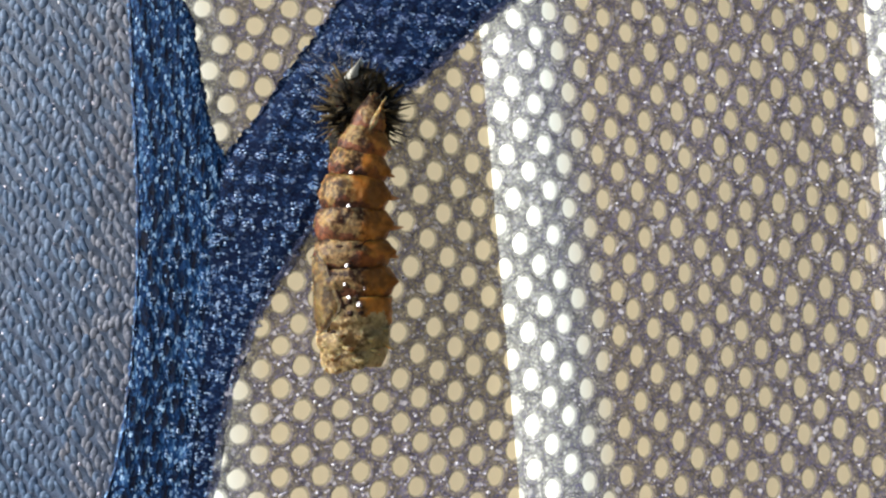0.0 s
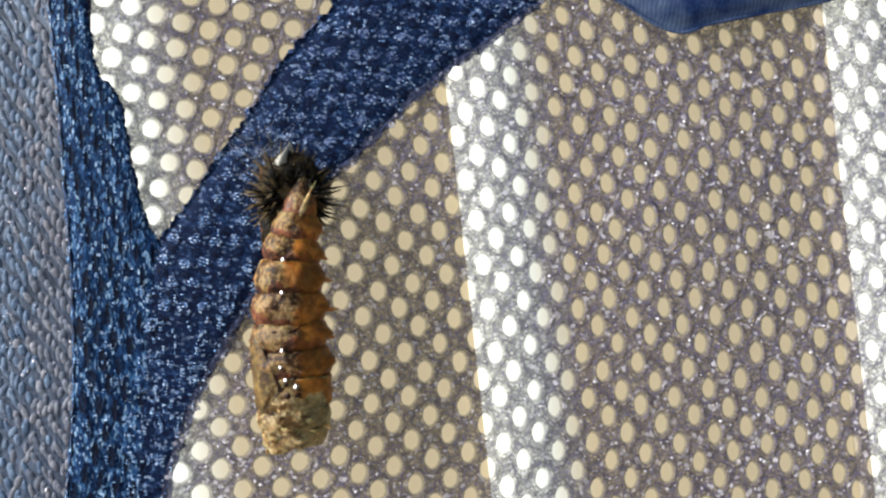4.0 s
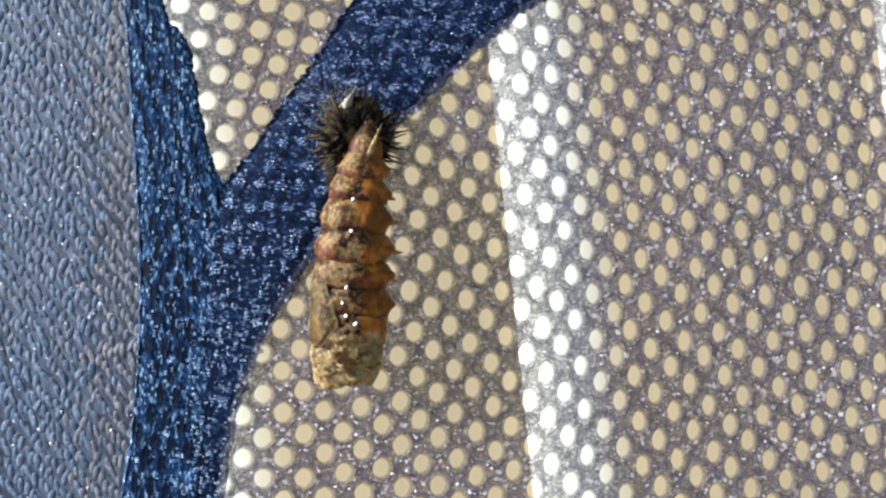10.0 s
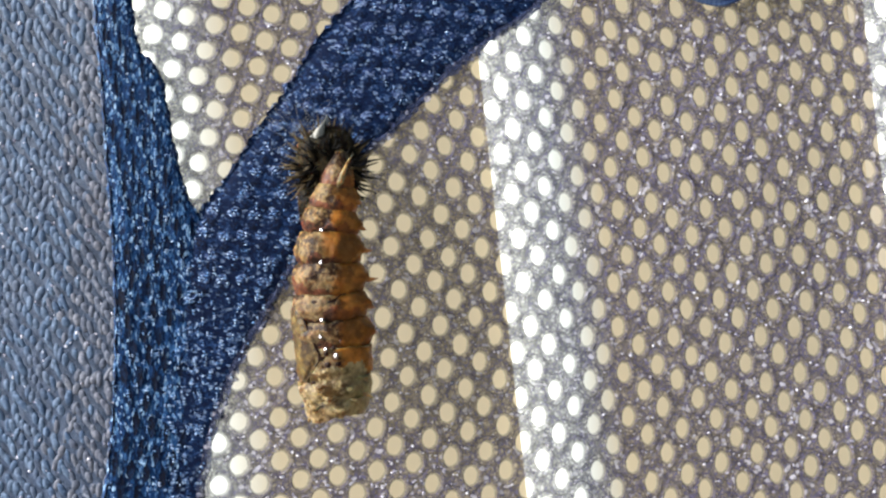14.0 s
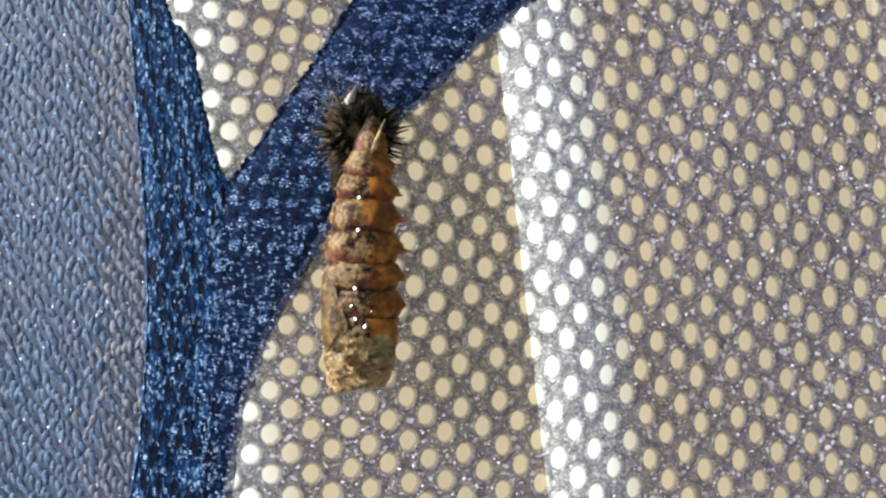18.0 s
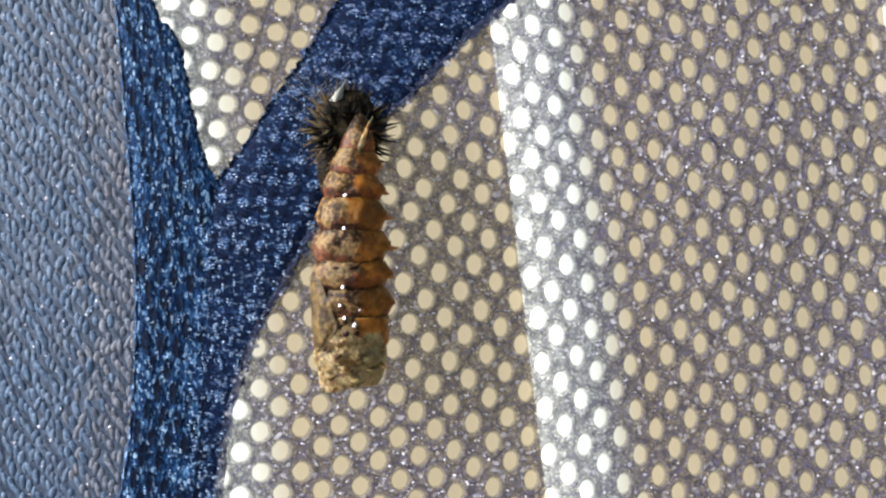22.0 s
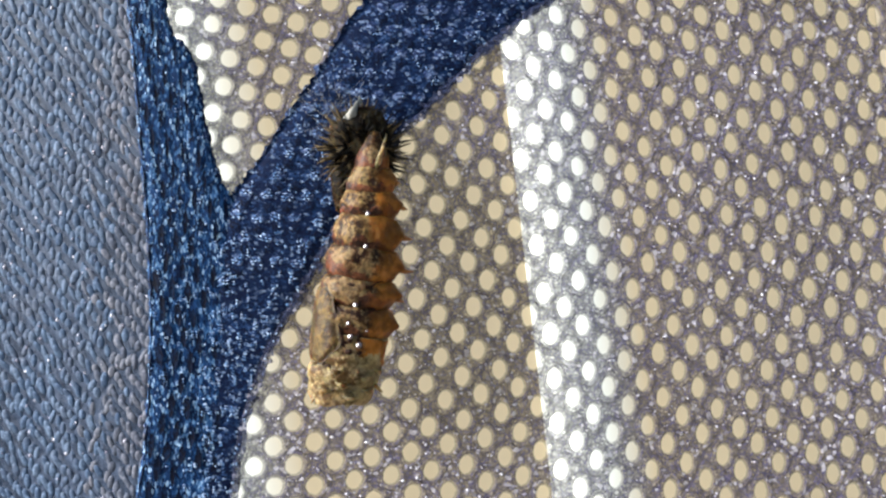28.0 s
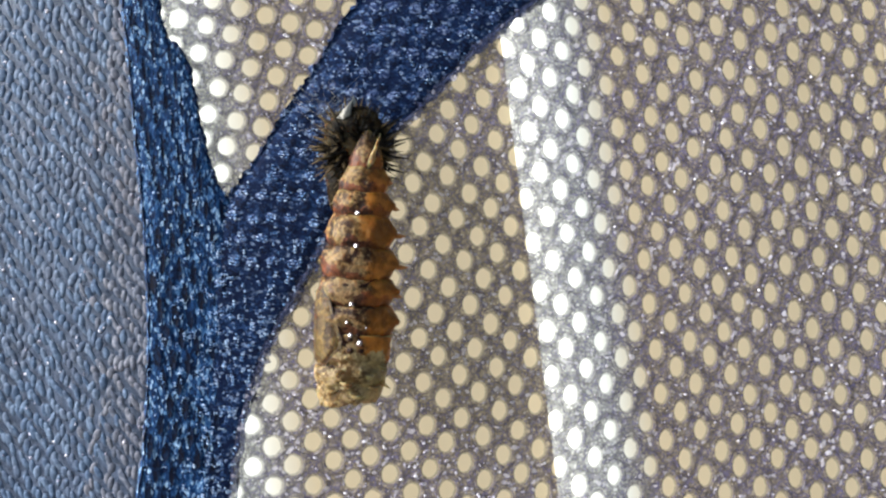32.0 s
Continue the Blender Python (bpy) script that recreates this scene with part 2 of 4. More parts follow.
def pupa_skin(name, pale, mid, dark, flush, flush_from, shine=0.14, speck=0.5):
    """Mottled horny skin: pale crust, dark freckles, and an orange flank towards one side."""
    m, nodes, links, b = material(name, mid, 0.5, spec=shine)
    raw = coords(nodes, links)
    info = nodes.new("ShaderNodeObjectInfo")
    shift = nodes.new("ShaderNodeVectorMath")
    shift.operation = "ADD"
    links.new(raw, shift.inputs[0])
    links.new(info.outputs["Random"], shift.inputs[1])
    vec = shift.outputs[0]
    big = noise_tex(nodes, links, vec, 620, 4, 0.65)
    fine = noise_tex(nodes, links, vec, 2300, 3, 0.65)
    patch = noise_tex(nodes, links, vec, 330, 3, 0.6)
    col = ramp(nodes, links, big, [(0.42, dark), (0.49, mid), (0.56, pale), (0.80, pale)])
    crust = ramp(nodes, links, fine, [(0.52, (0, 0, 0)), (0.66, (0.7, 0.7, 0.7))])
    col = mixc(nodes, links, crust, col, tuple(min(1.0, c * 2.0) for c in pale))
    col = mixc(nodes, links, ramp(nodes, links, fine, [(0.34, (min(1.0, speck * 1.6),) * 3), (0.48, (0, 0, 0))]), col, dark)
    sep = nodes.new("ShaderNodeSeparateXYZ")
    links.new(raw, sep.inputs[0])
    add = nodes.new("ShaderNodeMath")
    add.operation = "MULTIPLY_ADD"
    add.inputs[1].default_value = 0.0030
    links.new(big, add.inputs[0])
    links.new(sep.outputs["X"], add.inputs[2])
    rng = nodes.new("ShaderNodeMapRange")
    rng.inputs["From Min"].default_value, rng.inputs["From Max"].default_value = flush_from + 0.0015, flush_from + 0.0022
    rng.inputs["To Max"].default_value = 0.88
    links.new(add.outputs[0], rng.inputs["Value"])
    ember = ramp(nodes, links, patch, [(0.36, tuple(c * 0.42 for c in flush)), (0.56, flush), (0.72, tuple(min(1.0, c * 1.35) for c in flush))])
    ember = mixc(nodes, links, ramp(nodes, links, big, [(0.42, (0.75, 0.75, 0.75)), (0.55, (0, 0, 0))]), ember, tuple(c * 0.3 for c in flush))
    col = mixc(nodes, links, rng.outputs["Result"], col, ember)
    links.new(col, b.inputs["Base Color"])
    links.new(ramp(nodes, links, fine, [(0.35, (0.36,) * 3), (0.65, (0.62,) * 3)]), b.inputs["Roughness"])
    bump(nodes, links, b, fine, 0.5, 0.00030)
    b.inputs["Subsurface Weight"].default_value = 0.55
    b.inputs["Subsurface Radius"].default_value = (0.0022, 0.0010, 0.0004)
    b.inputs["Subsurface Scale"].default_value = 1.0
    return m


ORANGE = (0.46, 0.165, 0.020)
PUPA = pupa_skin("pupa_skin", (0.196, 0.130, 0.053), (0.112, 0.061, 0.019), (0.022, 0.009, 0.004), ORANGE, 0.0000)
PUPA_LOW = pupa_skin("pupa_lower_skin", (0.170, 0.113, 0.053), (0.092, 0.048, 0.017), (0.020, 0.007, 0.003), ORANGE, 0.0008)
PUPA_HEAD = pupa_skin("pupa_head_skin", (0.265, 0.200, 0.104), (0.155, 0.104, 0.044), (0.070, 0.038, 0.012), (0.42, 0.300, 0.130), 0.0010)
BAND = pupa_skin("pupa_band_skin", (0.105, 0.036, 0.015), (0.048, 0.014, 0.006), (0.012, 0.004, 0.002), (0.30, 0.090, 0.012), 0.0007, 0.2)
WING = pupa_skin("pupa_wing_skin", (0.104, 0.067, 0.020), (0.074, 0.044, 0.012), (0.034, 0.018, 0.007), (0.08, 0.05, 0.018), 0.004, 0.20, 0.25)
PIT = material("pupa_pit", (0.045, 0.014, 0.006), 0.24, spec=1.0)[0]
PIT.node_tree.nodes["Principled BSDF"].inputs["IOR"].default_value = 1.75
CREASE = material("pupa_crease", (0.020, 0.007, 0.004), 0.55, spec=0.15)[0]
SPINE_ORANGE = material("orange_spine", (0.33, 0.12, 0.018), 0.5)[0]
BLACK_SKIN = pupa_skin("shed_skin_black", (0.024, 0.017, 0.008), (0.007, 0.005, 0.003), (0.003, 0.0025, 0.002), (0.010, 0.007, 0.004), 0.004, 0.03)
BLACK_SPINE = material("black_spine", (0.005, 0.004, 0.003), 0.6, spec=0.2)[0]
BROWN_SPINE = material("brown_spine", (0.085, 0.060, 0.028), 0.7, spec=0.15)[0]
SILK = material("silk", (0.34, 0.33, 0.29), 0.8, spec=0.1)[0]


def ribbon_cloth():
    """Folded sheer blue cloth: two layers beat against one another in pale, finely lined patches."""
    m, nodes, links, b = material("ribbon_cloth", (0.02, 0.05, 0.22), 0.7, spec=0.12)
    vec = coords(nodes, links)
    n = noise_tex(nodes, links, vec, 190, 3)
    fine = noise_tex(nodes, links, vec, 4200, 2)
    wave = nodes.new("ShaderNodeTexWave")
    wave.inputs["Scale"].default_value, wave.inputs["Distortion"].default_value, wave.inputs["Detail"].default_value = 760, 9.0, 2.0
    wave.inputs["Detail Scale"].default_value = 0.35
    links.new(vec, wave.inputs["Vector"])
    lined = mixc(nodes, links, wave.outputs["Fac"], (0.060, 0.095, 0.185), (0.125, 0.170, 0.270))
    dark = ramp(nodes, links, fine, [(0.35, (0.005, 0.014, 0.065)), (0.65, (0.020, 0.045, 0.14))])
    links.new(mixc(nodes, links, ramp(nodes, links, n, [(0.40, (0, 0, 0)), (0.60, (1, 1, 1))]), dark, lined), b.inputs["Base Color"])
    bump(nodes, links, b, fine, 0.5, 0.0001)
    return m


RIBBON = ribbon_cloth()
GROUND = material("floor_paint", (0.30, 0.27, 0.23), 0.8)[0]
WALL = material("wall_paint", (0.72, 0.66, 0.54), 0.8)[0]


# ---------------------------------------------------------------- building helpers
def at(u, v, ahead=0.0):
    """The world place of plan point (u, v), seen from the eye's first stand, 'ahead' metres behind the net."""
    k = (NEAR + ahead) / NEAR * STEP
    return Vector(((u - MID_U) * k, ahead, EYE - (v - MID_V) * k))


def mesh_object(name, verts, faces, mat, parent=None, label="", smooth=True):
    me = bpy.data.meshes.new(name)
    me.from_pydata([tuple(p) for p in verts], [], faces)
    if smooth:
        me.polygons.foreach_set("use_smooth", [True] * len(me.polygons))
    me.materials.append(mat)
    ob = new(name, me)
    if parent:
        ob.parent = parent
    if label:
        tagged(ob, label)
    return ob


def smooth_line(points, n):
    """n points along a Catmull-Rom curve through the given ones."""
    p = np.array([points[0], *points, points[-1]], float)
    out = []
    for s in np.linspace(0, len(points) - 1 - 1e-6, n):
        i, f = int(s), s - int(s)
        a, b, c, d = p[i:i + 4]
        out.append(0.5 * (2 * b + (c - a) * f + (2 * a - 5 * b + 4 * c - d) * f ** 2 + (3 * b - a - 3 * c + d) * f ** 3))
    return np.array(out)


SIDE = 4
ROUND = 4 * SIDE


def net(name, lattice, cells, radius, depth, seed=1, tall=None):
    """Cloth with one open oval hole to each lattice cell: sheer rim and web, a dark thread round each hole."""
    rng = np.random.default_rng(seed)
    lift = 0.00010
    square = []
    for k in range(ROUND):
        s, f = divmod(k, SIDE)
        f = f / SIDE - 0.5
        square.append([(0.5, f), (-f, 0.5), (-0.5, -f), (f, -0.5)][s])
    square = np.array(square)
    unit = square / np.linalg.norm(square, axis=1)[:, None]
    verts, faces = [], []
    for i, j in cells:
        off = rng.normal(0, 0.03, 2)
        r = radius(i, j) * max(0.35, 1 + rng.normal(0, 0.018))
        base = len(verts)
        oval = unit + tall(i, j) * unit[:, ::-1] if tall else unit
        wob = 1 + rng.normal(0, 0.03, ROUND)[:, None]
        # innermost ring sits off-centre: its grey fuzz paints the rim's shade at the right
        rings = [(oval * r * 0.83 * wob + off + (-0.034, 0.024), 1.4), (oval * r * 0.98 * wob + off, 0.9), (oval * r * wob + off, -0.5),
                 (oval * (r + 0.045) + off, -1.1), (oval * (0.452 * wob) + off * 0.6, -0.9), (oval * (0.484 * wob) + off * 0.6, -0.7), (square, -0.2)]
        for ring, h in rings:
            for q in ring:
                u, v = lattice(i + q[0], j + q[1])
                verts.append(at(u, v, depth(u, v) + h * lift))
        for a in range(6):
            for k in range(ROUND):
                n = (k + 1) % ROUND
                faces.append((base + a * ROUND + k, base + a * ROUND + n, base + (a + 1) * ROUND + n, base + (a + 1) * ROUND + k))
    ob = mesh_object(name, verts, faces, NET)
    for mat in (NET_RIM, NET_FUZZ_SHADE, NET_LINE, NET_DENSE):
        ob.data.materials.append(mat)
    ob.data.polygons.foreach_set("material_index", [m for m in (2, 1, 1, 0, 3, 4) for k in range(ROUND)] * len(cells))
    return ob


def band(name, left, right, along, across, front, puff, thick, mat, parent=None, label="", rough=0.0, seed=3):
    """A padded strip of cloth between two edge lines of the plan."""
    a, b = smooth_line(left, along), smooth_line(right, along)
    rng = np.random.default_rng(seed)
    verts, faces = [], []
    for side in (0, 1):
        for i in range(along):
            for j in range(across):
                f = j / (across - 1)
                u, v = a[i] + (b[i] - a[i]) * f
                if rough and j in (0, across - 1):
                    u, v = u + rng.normal(0, rough), v + rng.normal(0, rough)
                lift = puff * (1 - abs(2 * f - 1) ** 6)
                verts.append(at(u, v, front - lift if side == 0 else front + thick))
    n = along * across
    for i in range(along - 1):
        for j in range(across - 1):
            k = i * across + j
            faces.append((k, k + across, k + across + 1, k + 1))
            faces.append((n + k, n + k + 1, n + k + across + 1, n + k + across))
    edge = [i * across for i in range(along)] + [(along - 1) * across + j for j in range(1, across)]
    edge += [i * across + across - 1 for i in range(along - 2, -1, -1)] + list(range(across - 2, 0, -1))
    for k, q in zip(edge, edge[1:] + edge[:1]):
        faces.append((k, q, n + q, n + k))
    return mesh_object(name, verts, faces, mat, parent, label)


def inside(u, v, left, right, pad=0.0):
    """Is (u, v) between two edge lines that run down the plan?"""
    l = np.interp(v, [p[1] for p in left], [p[0] for p in left])
    r = np.interp(v, [p[1] for p in right], [p[0] for p in right])
    return l - pad <= u <= r + pad


def tube(path, radii, sides=8):
    """A closed tapering tube along a path: vertices and faces."""
    verts, faces = [], []
    path = [Vector(p) for p in path]
    for i, p in enumerate(path):
        d = (path[min(i + 1, len(path) - 1)] - path[max(i - 1, 0)]).normalized()
        x = d.cross(Vector((0.31, 0.87, 0.39))).normalized()
        y = d.cross(x)
        for k in range(sides):
            w = 2 * math.pi * k / sides
            verts.append(p + (x * math.cos(w) + y * math.sin(w)) * radii[i])
    for i in range(len(path) - 1):
        for k in range(sides):
            n = (k + 1) % sides
            faces.append((i * sides + k, i * sides + n, (i + 1) * sides + n, (i + 1) * sides + k))
    faces.append(tuple(range(sides - 1, -1, -1)))
    faces.append(tuple((len(path) - 1) * sides + k for k in range(sides)))
    return verts, faces


def dash(verts, faces, c, along, thick, turn):
    """One short stitch: a six-sided bead drawn out along its thread."""
    n = len(verts)
    x = Vector((math.cos(turn), 0, -math.sin(turn)))
    z = Vector((math.sin(turn), 0, math.cos(turn)))
    verts += [c + x * along, c + z * thick, c - x * along, c - z * thick, c + Vector((0, -thick * 0.8, 0)), c + Vector((0, thick * 0.8, 0))]
    faces += [(n + p, n + q, n + 4) for p, q in ((0, 1), (1, 2), (2, 3), (3, 0))] + [(n + q, n + p, n + 5) for p, q in ((0, 1), (1, 2), (2, 3), (3, 0))]


def thing(name, place, label, category, kind="", group=""):
    ob = new(name)
    ob.location = place
    ob.empty_display_size = 0.005
    return tagged(ob, label, category, group, kind)


# ---------------------------------------------------------------- the setting
def slab(name, lo, hi, mat, label, category):
    x0, y0, z0 = lo
    x1, y1, z1 = hi
    verts = [(x, y, z) for z in (z0, z1) for y in (y0, y1) for x in (x0, x1)]
    faces = [(0, 2, 3, 1), (4, 5, 7, 6), (0, 1, 5, 4), (1, 3, 7, 5), (3, 2, 6, 7), (2, 0, 4, 6)]
    return tagged(mesh_object(name, verts, faces, mat, smooth=False), label, category, kind="structure")


slab("floor", (-2.5, -2.5, -0.05), (2.5, 0.42, 0.0), GROUND, "plain grey-brown painted floor under the cage", "floor")
slab("wall_north", (-2.5, 0.42, -0.05), (2.5, 0.52, 2.6), WALL, "plain cream wall behind the blind slats", "wall")

# slats of the vertical blind: rounded left nose, flat face, each behind the next
SLAT_EDGES = ((-0.178, 1.0, 0.0195), (-0.0765, 1.25, 0.0195), (0.0231, 1.0, 0.0195), (0.1365, 1.0, 0.0195), (0.242, 1.0, 0.0195))
SLAT_BACK = 0.1652


def slats():
    blind = thing("vertical_blind", (0, SLAT_BACK, 0.03), "cream vertical blind with overlapping rounded upright slats", "blind")
    # the left edge is turned well to the left, then the face swings round to the right
    heights = [z - EYE + 0.03 for z in (0.0, 0.6, 1.05, 1.12, 1.20, 1.28, 1.35, 1.8, 2.3)]
    for left, wide, back in SLAT_EDGES:
        prof, y = [], 0.018
        for x in np.linspace(0, 0.0235, 25):
            prof.append((x * wide, y))
            y -= wide * 0.0235 / 24 * math.tan(radians(np.interp(x, (0.0, 0.0042, 0.0085, 0.0165, 0.0235), (52 / wide, 42 / wide, 21 / wide, 2, -4))))
        x0, y0 = prof[-1]
        length = 0.1095 - x0
        prof += [(x0 + length * f, y0 + (0.6 * f + 0.4 * f * f) * (back - y0)) for f in (0.15, 0.3, 0.45, 0.6, 0.75, 0.9, 0.97, 0.995, 1.0)]
        ring = prof + [(x + 0.0006, y + 0.0012) for x, y in prof[::-1]]
        n = len(ring)
        verts = [(x - SLAT_LEAN * z, y, z) for z in heights for x, y in ring]
        faces = [(k * n + q, k * n + (q + 1) % n, (k + 1) * n + (q + 1) % n, (k + 1) * n + q) for k in range(8) for q in range(n)]
        faces += [tuple(range(n - 1, -1, -1)), tuple(8 * n + q for q in range(n))]
        mesh_object("slat", verts, faces, SLAT_WIDE if wide > 1 else SLAT, blind, "cream slat, sunlit rounded edge painted white").location = (left, 0, EYE - 0.03)


slats()


# ---------------------------------------------------------------- the cage's cloth
def net_lattice(i, j):
    """How the stretched net runs over the plan: bent and sheared by its tension."""
    i, j = i / 10, j / 10
    u = (904.9 - 187.5 * j - 39.4 * j * j - 4.0 * j ** 3 + 413.0 * i - 48.4 * i * j + 8.3 * i * j * j
         - 38.7 * i * i + 9.7 * i * i * j + 9.5 * i ** 3)
    v = (88.3 + 452.6 * j + 5.2 * j * j - 8.8 * j ** 3 + 269.7 * i + 44.0 * i * j + 3.1 * i * j * j
         + 26.7 * i * i - 15.6 * i * i * j - 2.7 * i ** 3)
    return u, v


def upper_lattice(i, j):
    return 331.3 + 45.5 * i - 13.7 * j, 32.7 + 13.3 * i + 46.3 * j


HEM_LEFT = [(800, -190), (735, -105), (670, -25), (612, 45), (560, 128), (495, 225), (445, 300), (403, 366), (372, 480), (360, 600), (352, 740), (345, 890), (320, 1070)]
HEM_RIGHT = [(1215, -190), (1100, -95), (985, -8), (905, 52), (840, 112), (765, 186), (690, 262), (598, 405), (568, 462), (528, 530), (479, 622), (433, 760), (385, 1090)]
SEAM_LEFT = [(205, -200), (217, -86), (228, 20), (238, 130), (248, 260), (258, 380), (264, 500), (264, 620), (258, 740), (243, 870), (200, 1045), (180, 1120)]
SEAM_RIGHT = [(262, -200), (280, -86), (292, 10), (304, 60), (338, 100), (352, 160), (366, 235), (386, 312), (405, 372), (410, 560), (398, 800), (362, 1120)]

cage = thing("net_panel", at(784, 900), "sheer slate-blue net cloth of a butterfly cage with round holes", "net cloth", kind="structure")


def rel(ob, parent):
    """Keep ob where it stands while it becomes a part of parent."""
    ob.parent = parent
    ob.matrix_parent_inverse = Matrix.Translation(parent.location).inverted()
    return ob


def panel_cells(lattice, irange, jrange, keep):
    return [(i, j) for i in irange for j in jrange if keep(*lattice(i, j))]


def flat(u, v):
    return 0.00015 * math.sin(u / 90 + v / 140) + 0.0001 * math.sin(v / 60)


main_cells = panel_cells(net_lattice, range(-16, 34), range(-16, 32),
                         lambda u, v: 300 < u < 1760 and -190 < v < 1110 and u > np.interp(v, [p[1] for p in HEM_RIGHT], [p[0] for p in HEM_RIGHT]) - 50)
rel(net("net_cloth", net_lattice, main_cells, lambda i, j: 0.366 - 0.040 * min(1.0, max(0.0, (net_lattice(i, j)[0] - 640) / 420)),
        flat, tall=lambda i, j: 0.09 * min(1.0, max(0.0, (net_lattice(i, j)[0] - 700) / 350))), cage)
upper_cells = panel_cells(upper_lattice, range(-10, 16), range(-8, 12),
                          lambda u, v: v < 400 and u > np.interp(v, [p[1] for p in SEAM_RIGHT], [p[0] for p in SEAM_RIGHT]) - 40
                          and u < np.interp(v, [p[1] for p in HEM_LEFT], [p[0] for p in HEM_LEFT]) + 50)
rel(net("upper_net_cloth", upper_lattice, upper_cells, lambda i, j: 0.372, lambda u, v: 0.0006 + flat(u, v), seed=5), cage)


def thread_knots(lattice, cells, part_of, shift, seed):
    """Tiny pale beads as painted glints where the rim of a hole turns back into the web."""
    rng = random.Random(seed)
    verts, faces = [], []
    for i, j in cells:
        u0, v0 = lattice(i, j)
        reach = 0.40 * math.hypot(lattice(i + 0.5, j + 0.5)[0] - lattice(i - 0.5, j - 0.5)[0], lattice(i + 0.5, j + 0.5)[1] - lattice(i - 0.5, j - 0.5)[1])
        # the brighter lower left corner gets the most of these painted glints
        glinting = min(1.0, max(0.0, (v0 - 430) / 220)) * min(1.0, max(0.0, (1020 - u0) / 260))
        for side_ in (-1, 1, 1):
            for q in range(rng.choice((0, 0, 1, 1, 2)) + round(5 * glinting * rng.random())):
                w = math.pi / 2 * side_ + rng.uniform(-0.7, 0.7)
                u = u0 + math.cos(w) * reach * 0.75 + rng.uniform(-2, 2)
                v = v0 + math.sin(w) * reach * rng.uniform(0.92, 1.08)
                size = rng.choice((1.1, 1.4, 1.8, 2.3, 3.2)) * STEP
                c = at(u, v, flat(u, v) + shift - 0.00016)
                n = len(verts)
                a, b = rng.choice(((1.5, 0.8), (0.9, 1.2), (1.1, 0.9)))
                verts += [c + Vector(d) * size for d in ((a, 0, 0), (0, 0, b), (-a, 0, 0), (0, 0, -b), (0, -0.8, 0), (0, 0.8, 0))]
                faces += [(n + p, n + t, n + 4) for p, t in ((0, 1), (1, 2), (2, 3), (3, 0))] + [(n + t, n + p, n + 5) for p, t in ((0, 1), (1, 2), (2, 3), (3, 0))]
    tagged(rel(mesh_object("thread_knots", verts, faces, GLINT), part_of), kind="stuff")


thread_knots(net_lattice, main_cells, cage, 0.0, 51)
thread_knots(upper_lattice, upper_cells, cage, 0.0006, 52)

side = thing("side_net", at(100, 900), "slate-blue cage net bunched into fine slanting rows", "net cloth", kind="structure")


def side_depth(u, v):
    d = max(0.0, 262 - u)
    return 0.0004 + 0.000030 * d + 0.0004 * math.sin(d / 45 + v / 300)


def side_loops():
    """Soft loops of yarn, side by side in slanting rows."""
    rng = random.Random(17)
    main, faded = ([], []), ([], [])
    around, rings = 8, ((-0.94, 0.34), (-0.55, 0.82), (0.0, 1.0), (0.55, 0.82), (0.94, 0.34))
    for k in range(-22, 62):
        for n in range(-24, 68):
            v = 29.0 * (n + 0.36 * k)
            if not -215 < v < 1145:
                continue
            u = -205 + 10.4 * k - 0.11 * (v - 440) + 3.5 * noise.noise((k * 0.35, v / 45, 7.0)) + rng.gauss(0, 1.7)
            v += 4.0 * noise.noise((u / 30, v / 45, 3.0)) + rng.gauss(0, 2.4)
            if not -205 < u < 286:
                continue
            verts, faces = faded if u > 262 - 60 - 0.03 * v + rng.gauss(0, 26) else main
            wide, tall, lean = rng.uniform(5.0, 8.0), rng.uniform(9.5, 15.0), 0.16 + rng.gauss(0, 0.22)
            depth = side_depth(u, v) - rng.uniform(0, 0.00012)
            base = len(verts)
            for z, r in rings:
                for q in range(around):
                    w = 2 * math.pi * q / around
                    x = math.cos(w) * wide * r
                    verts.append(at(u + x + lean * z * tall, v + z * tall, depth + math.sin(w) * r * 0.00009))
            for e in range(4):
                for q in range(around):
                    t = (q + 1) % around
                    faces.append((base + e * around + q, base + e * around + t, base + e * around + around + t, base + e * around + around + q))
            faces += [tuple(base + q for q in range(around - 1, -1, -1)), tuple(base + 4 * around + q for q in range(around))]
    sparks = [], []
    # small pale beads strewn about stand in for glints on the yarn
    for k in range(330):
        u, v, size = rng.uniform(-195, 284), rng.uniform(-210, 1140), rng.choice((1.6, 2.0, 2.6, 3.4))
        dash(*sparks, at(u, v, side_depth(u, v) - 0.00020), size * 1.3 * STEP, size * STEP, rng.uniform(0, 3))
    tagged(rel(mesh_object("bright_stitches", *sparks, GLINT), side), kind="stuff")
    tagged(rel(mesh_object("yarn_loops", *main, SIDE_NET), side), kind="stuff")
    tagged(rel(mesh_object("faded_yarn_loops", *faded, SIDE_WARM), side), kind="stuff")


side_loops()
nu, nv = 24, 40
grid = [at(u, v, side_depth(u, v) + 0.0009) for v in np.linspace(-220, 1150, nv) for u in np.linspace(-190, 292, nu)]
rel(mesh_object("side_net_backing", grid, [(k, k + 1, k + nu + 1, k + nu) for k in range(nu * (nv - 1)) if k % nu < nu - 1], SIDE_BACK), side)

# hem that arches over the net, and the upright seam
hem = thing("arched_hem", at(600, 300), "navy hem of doubled net cloth arching over the net", "hem", kind="structure")


def shifted(line, by):
    """The edge line moved sideways along the plan."""
    return [(u + by, v) for u, v in line]


rel(band("hem_cloth", HEM_LEFT, shifted(HEM_RIGHT, -4), 150, 18, -0.0004, 0.0003, 0.0006, HEM_NET, rough=3.0), hem)
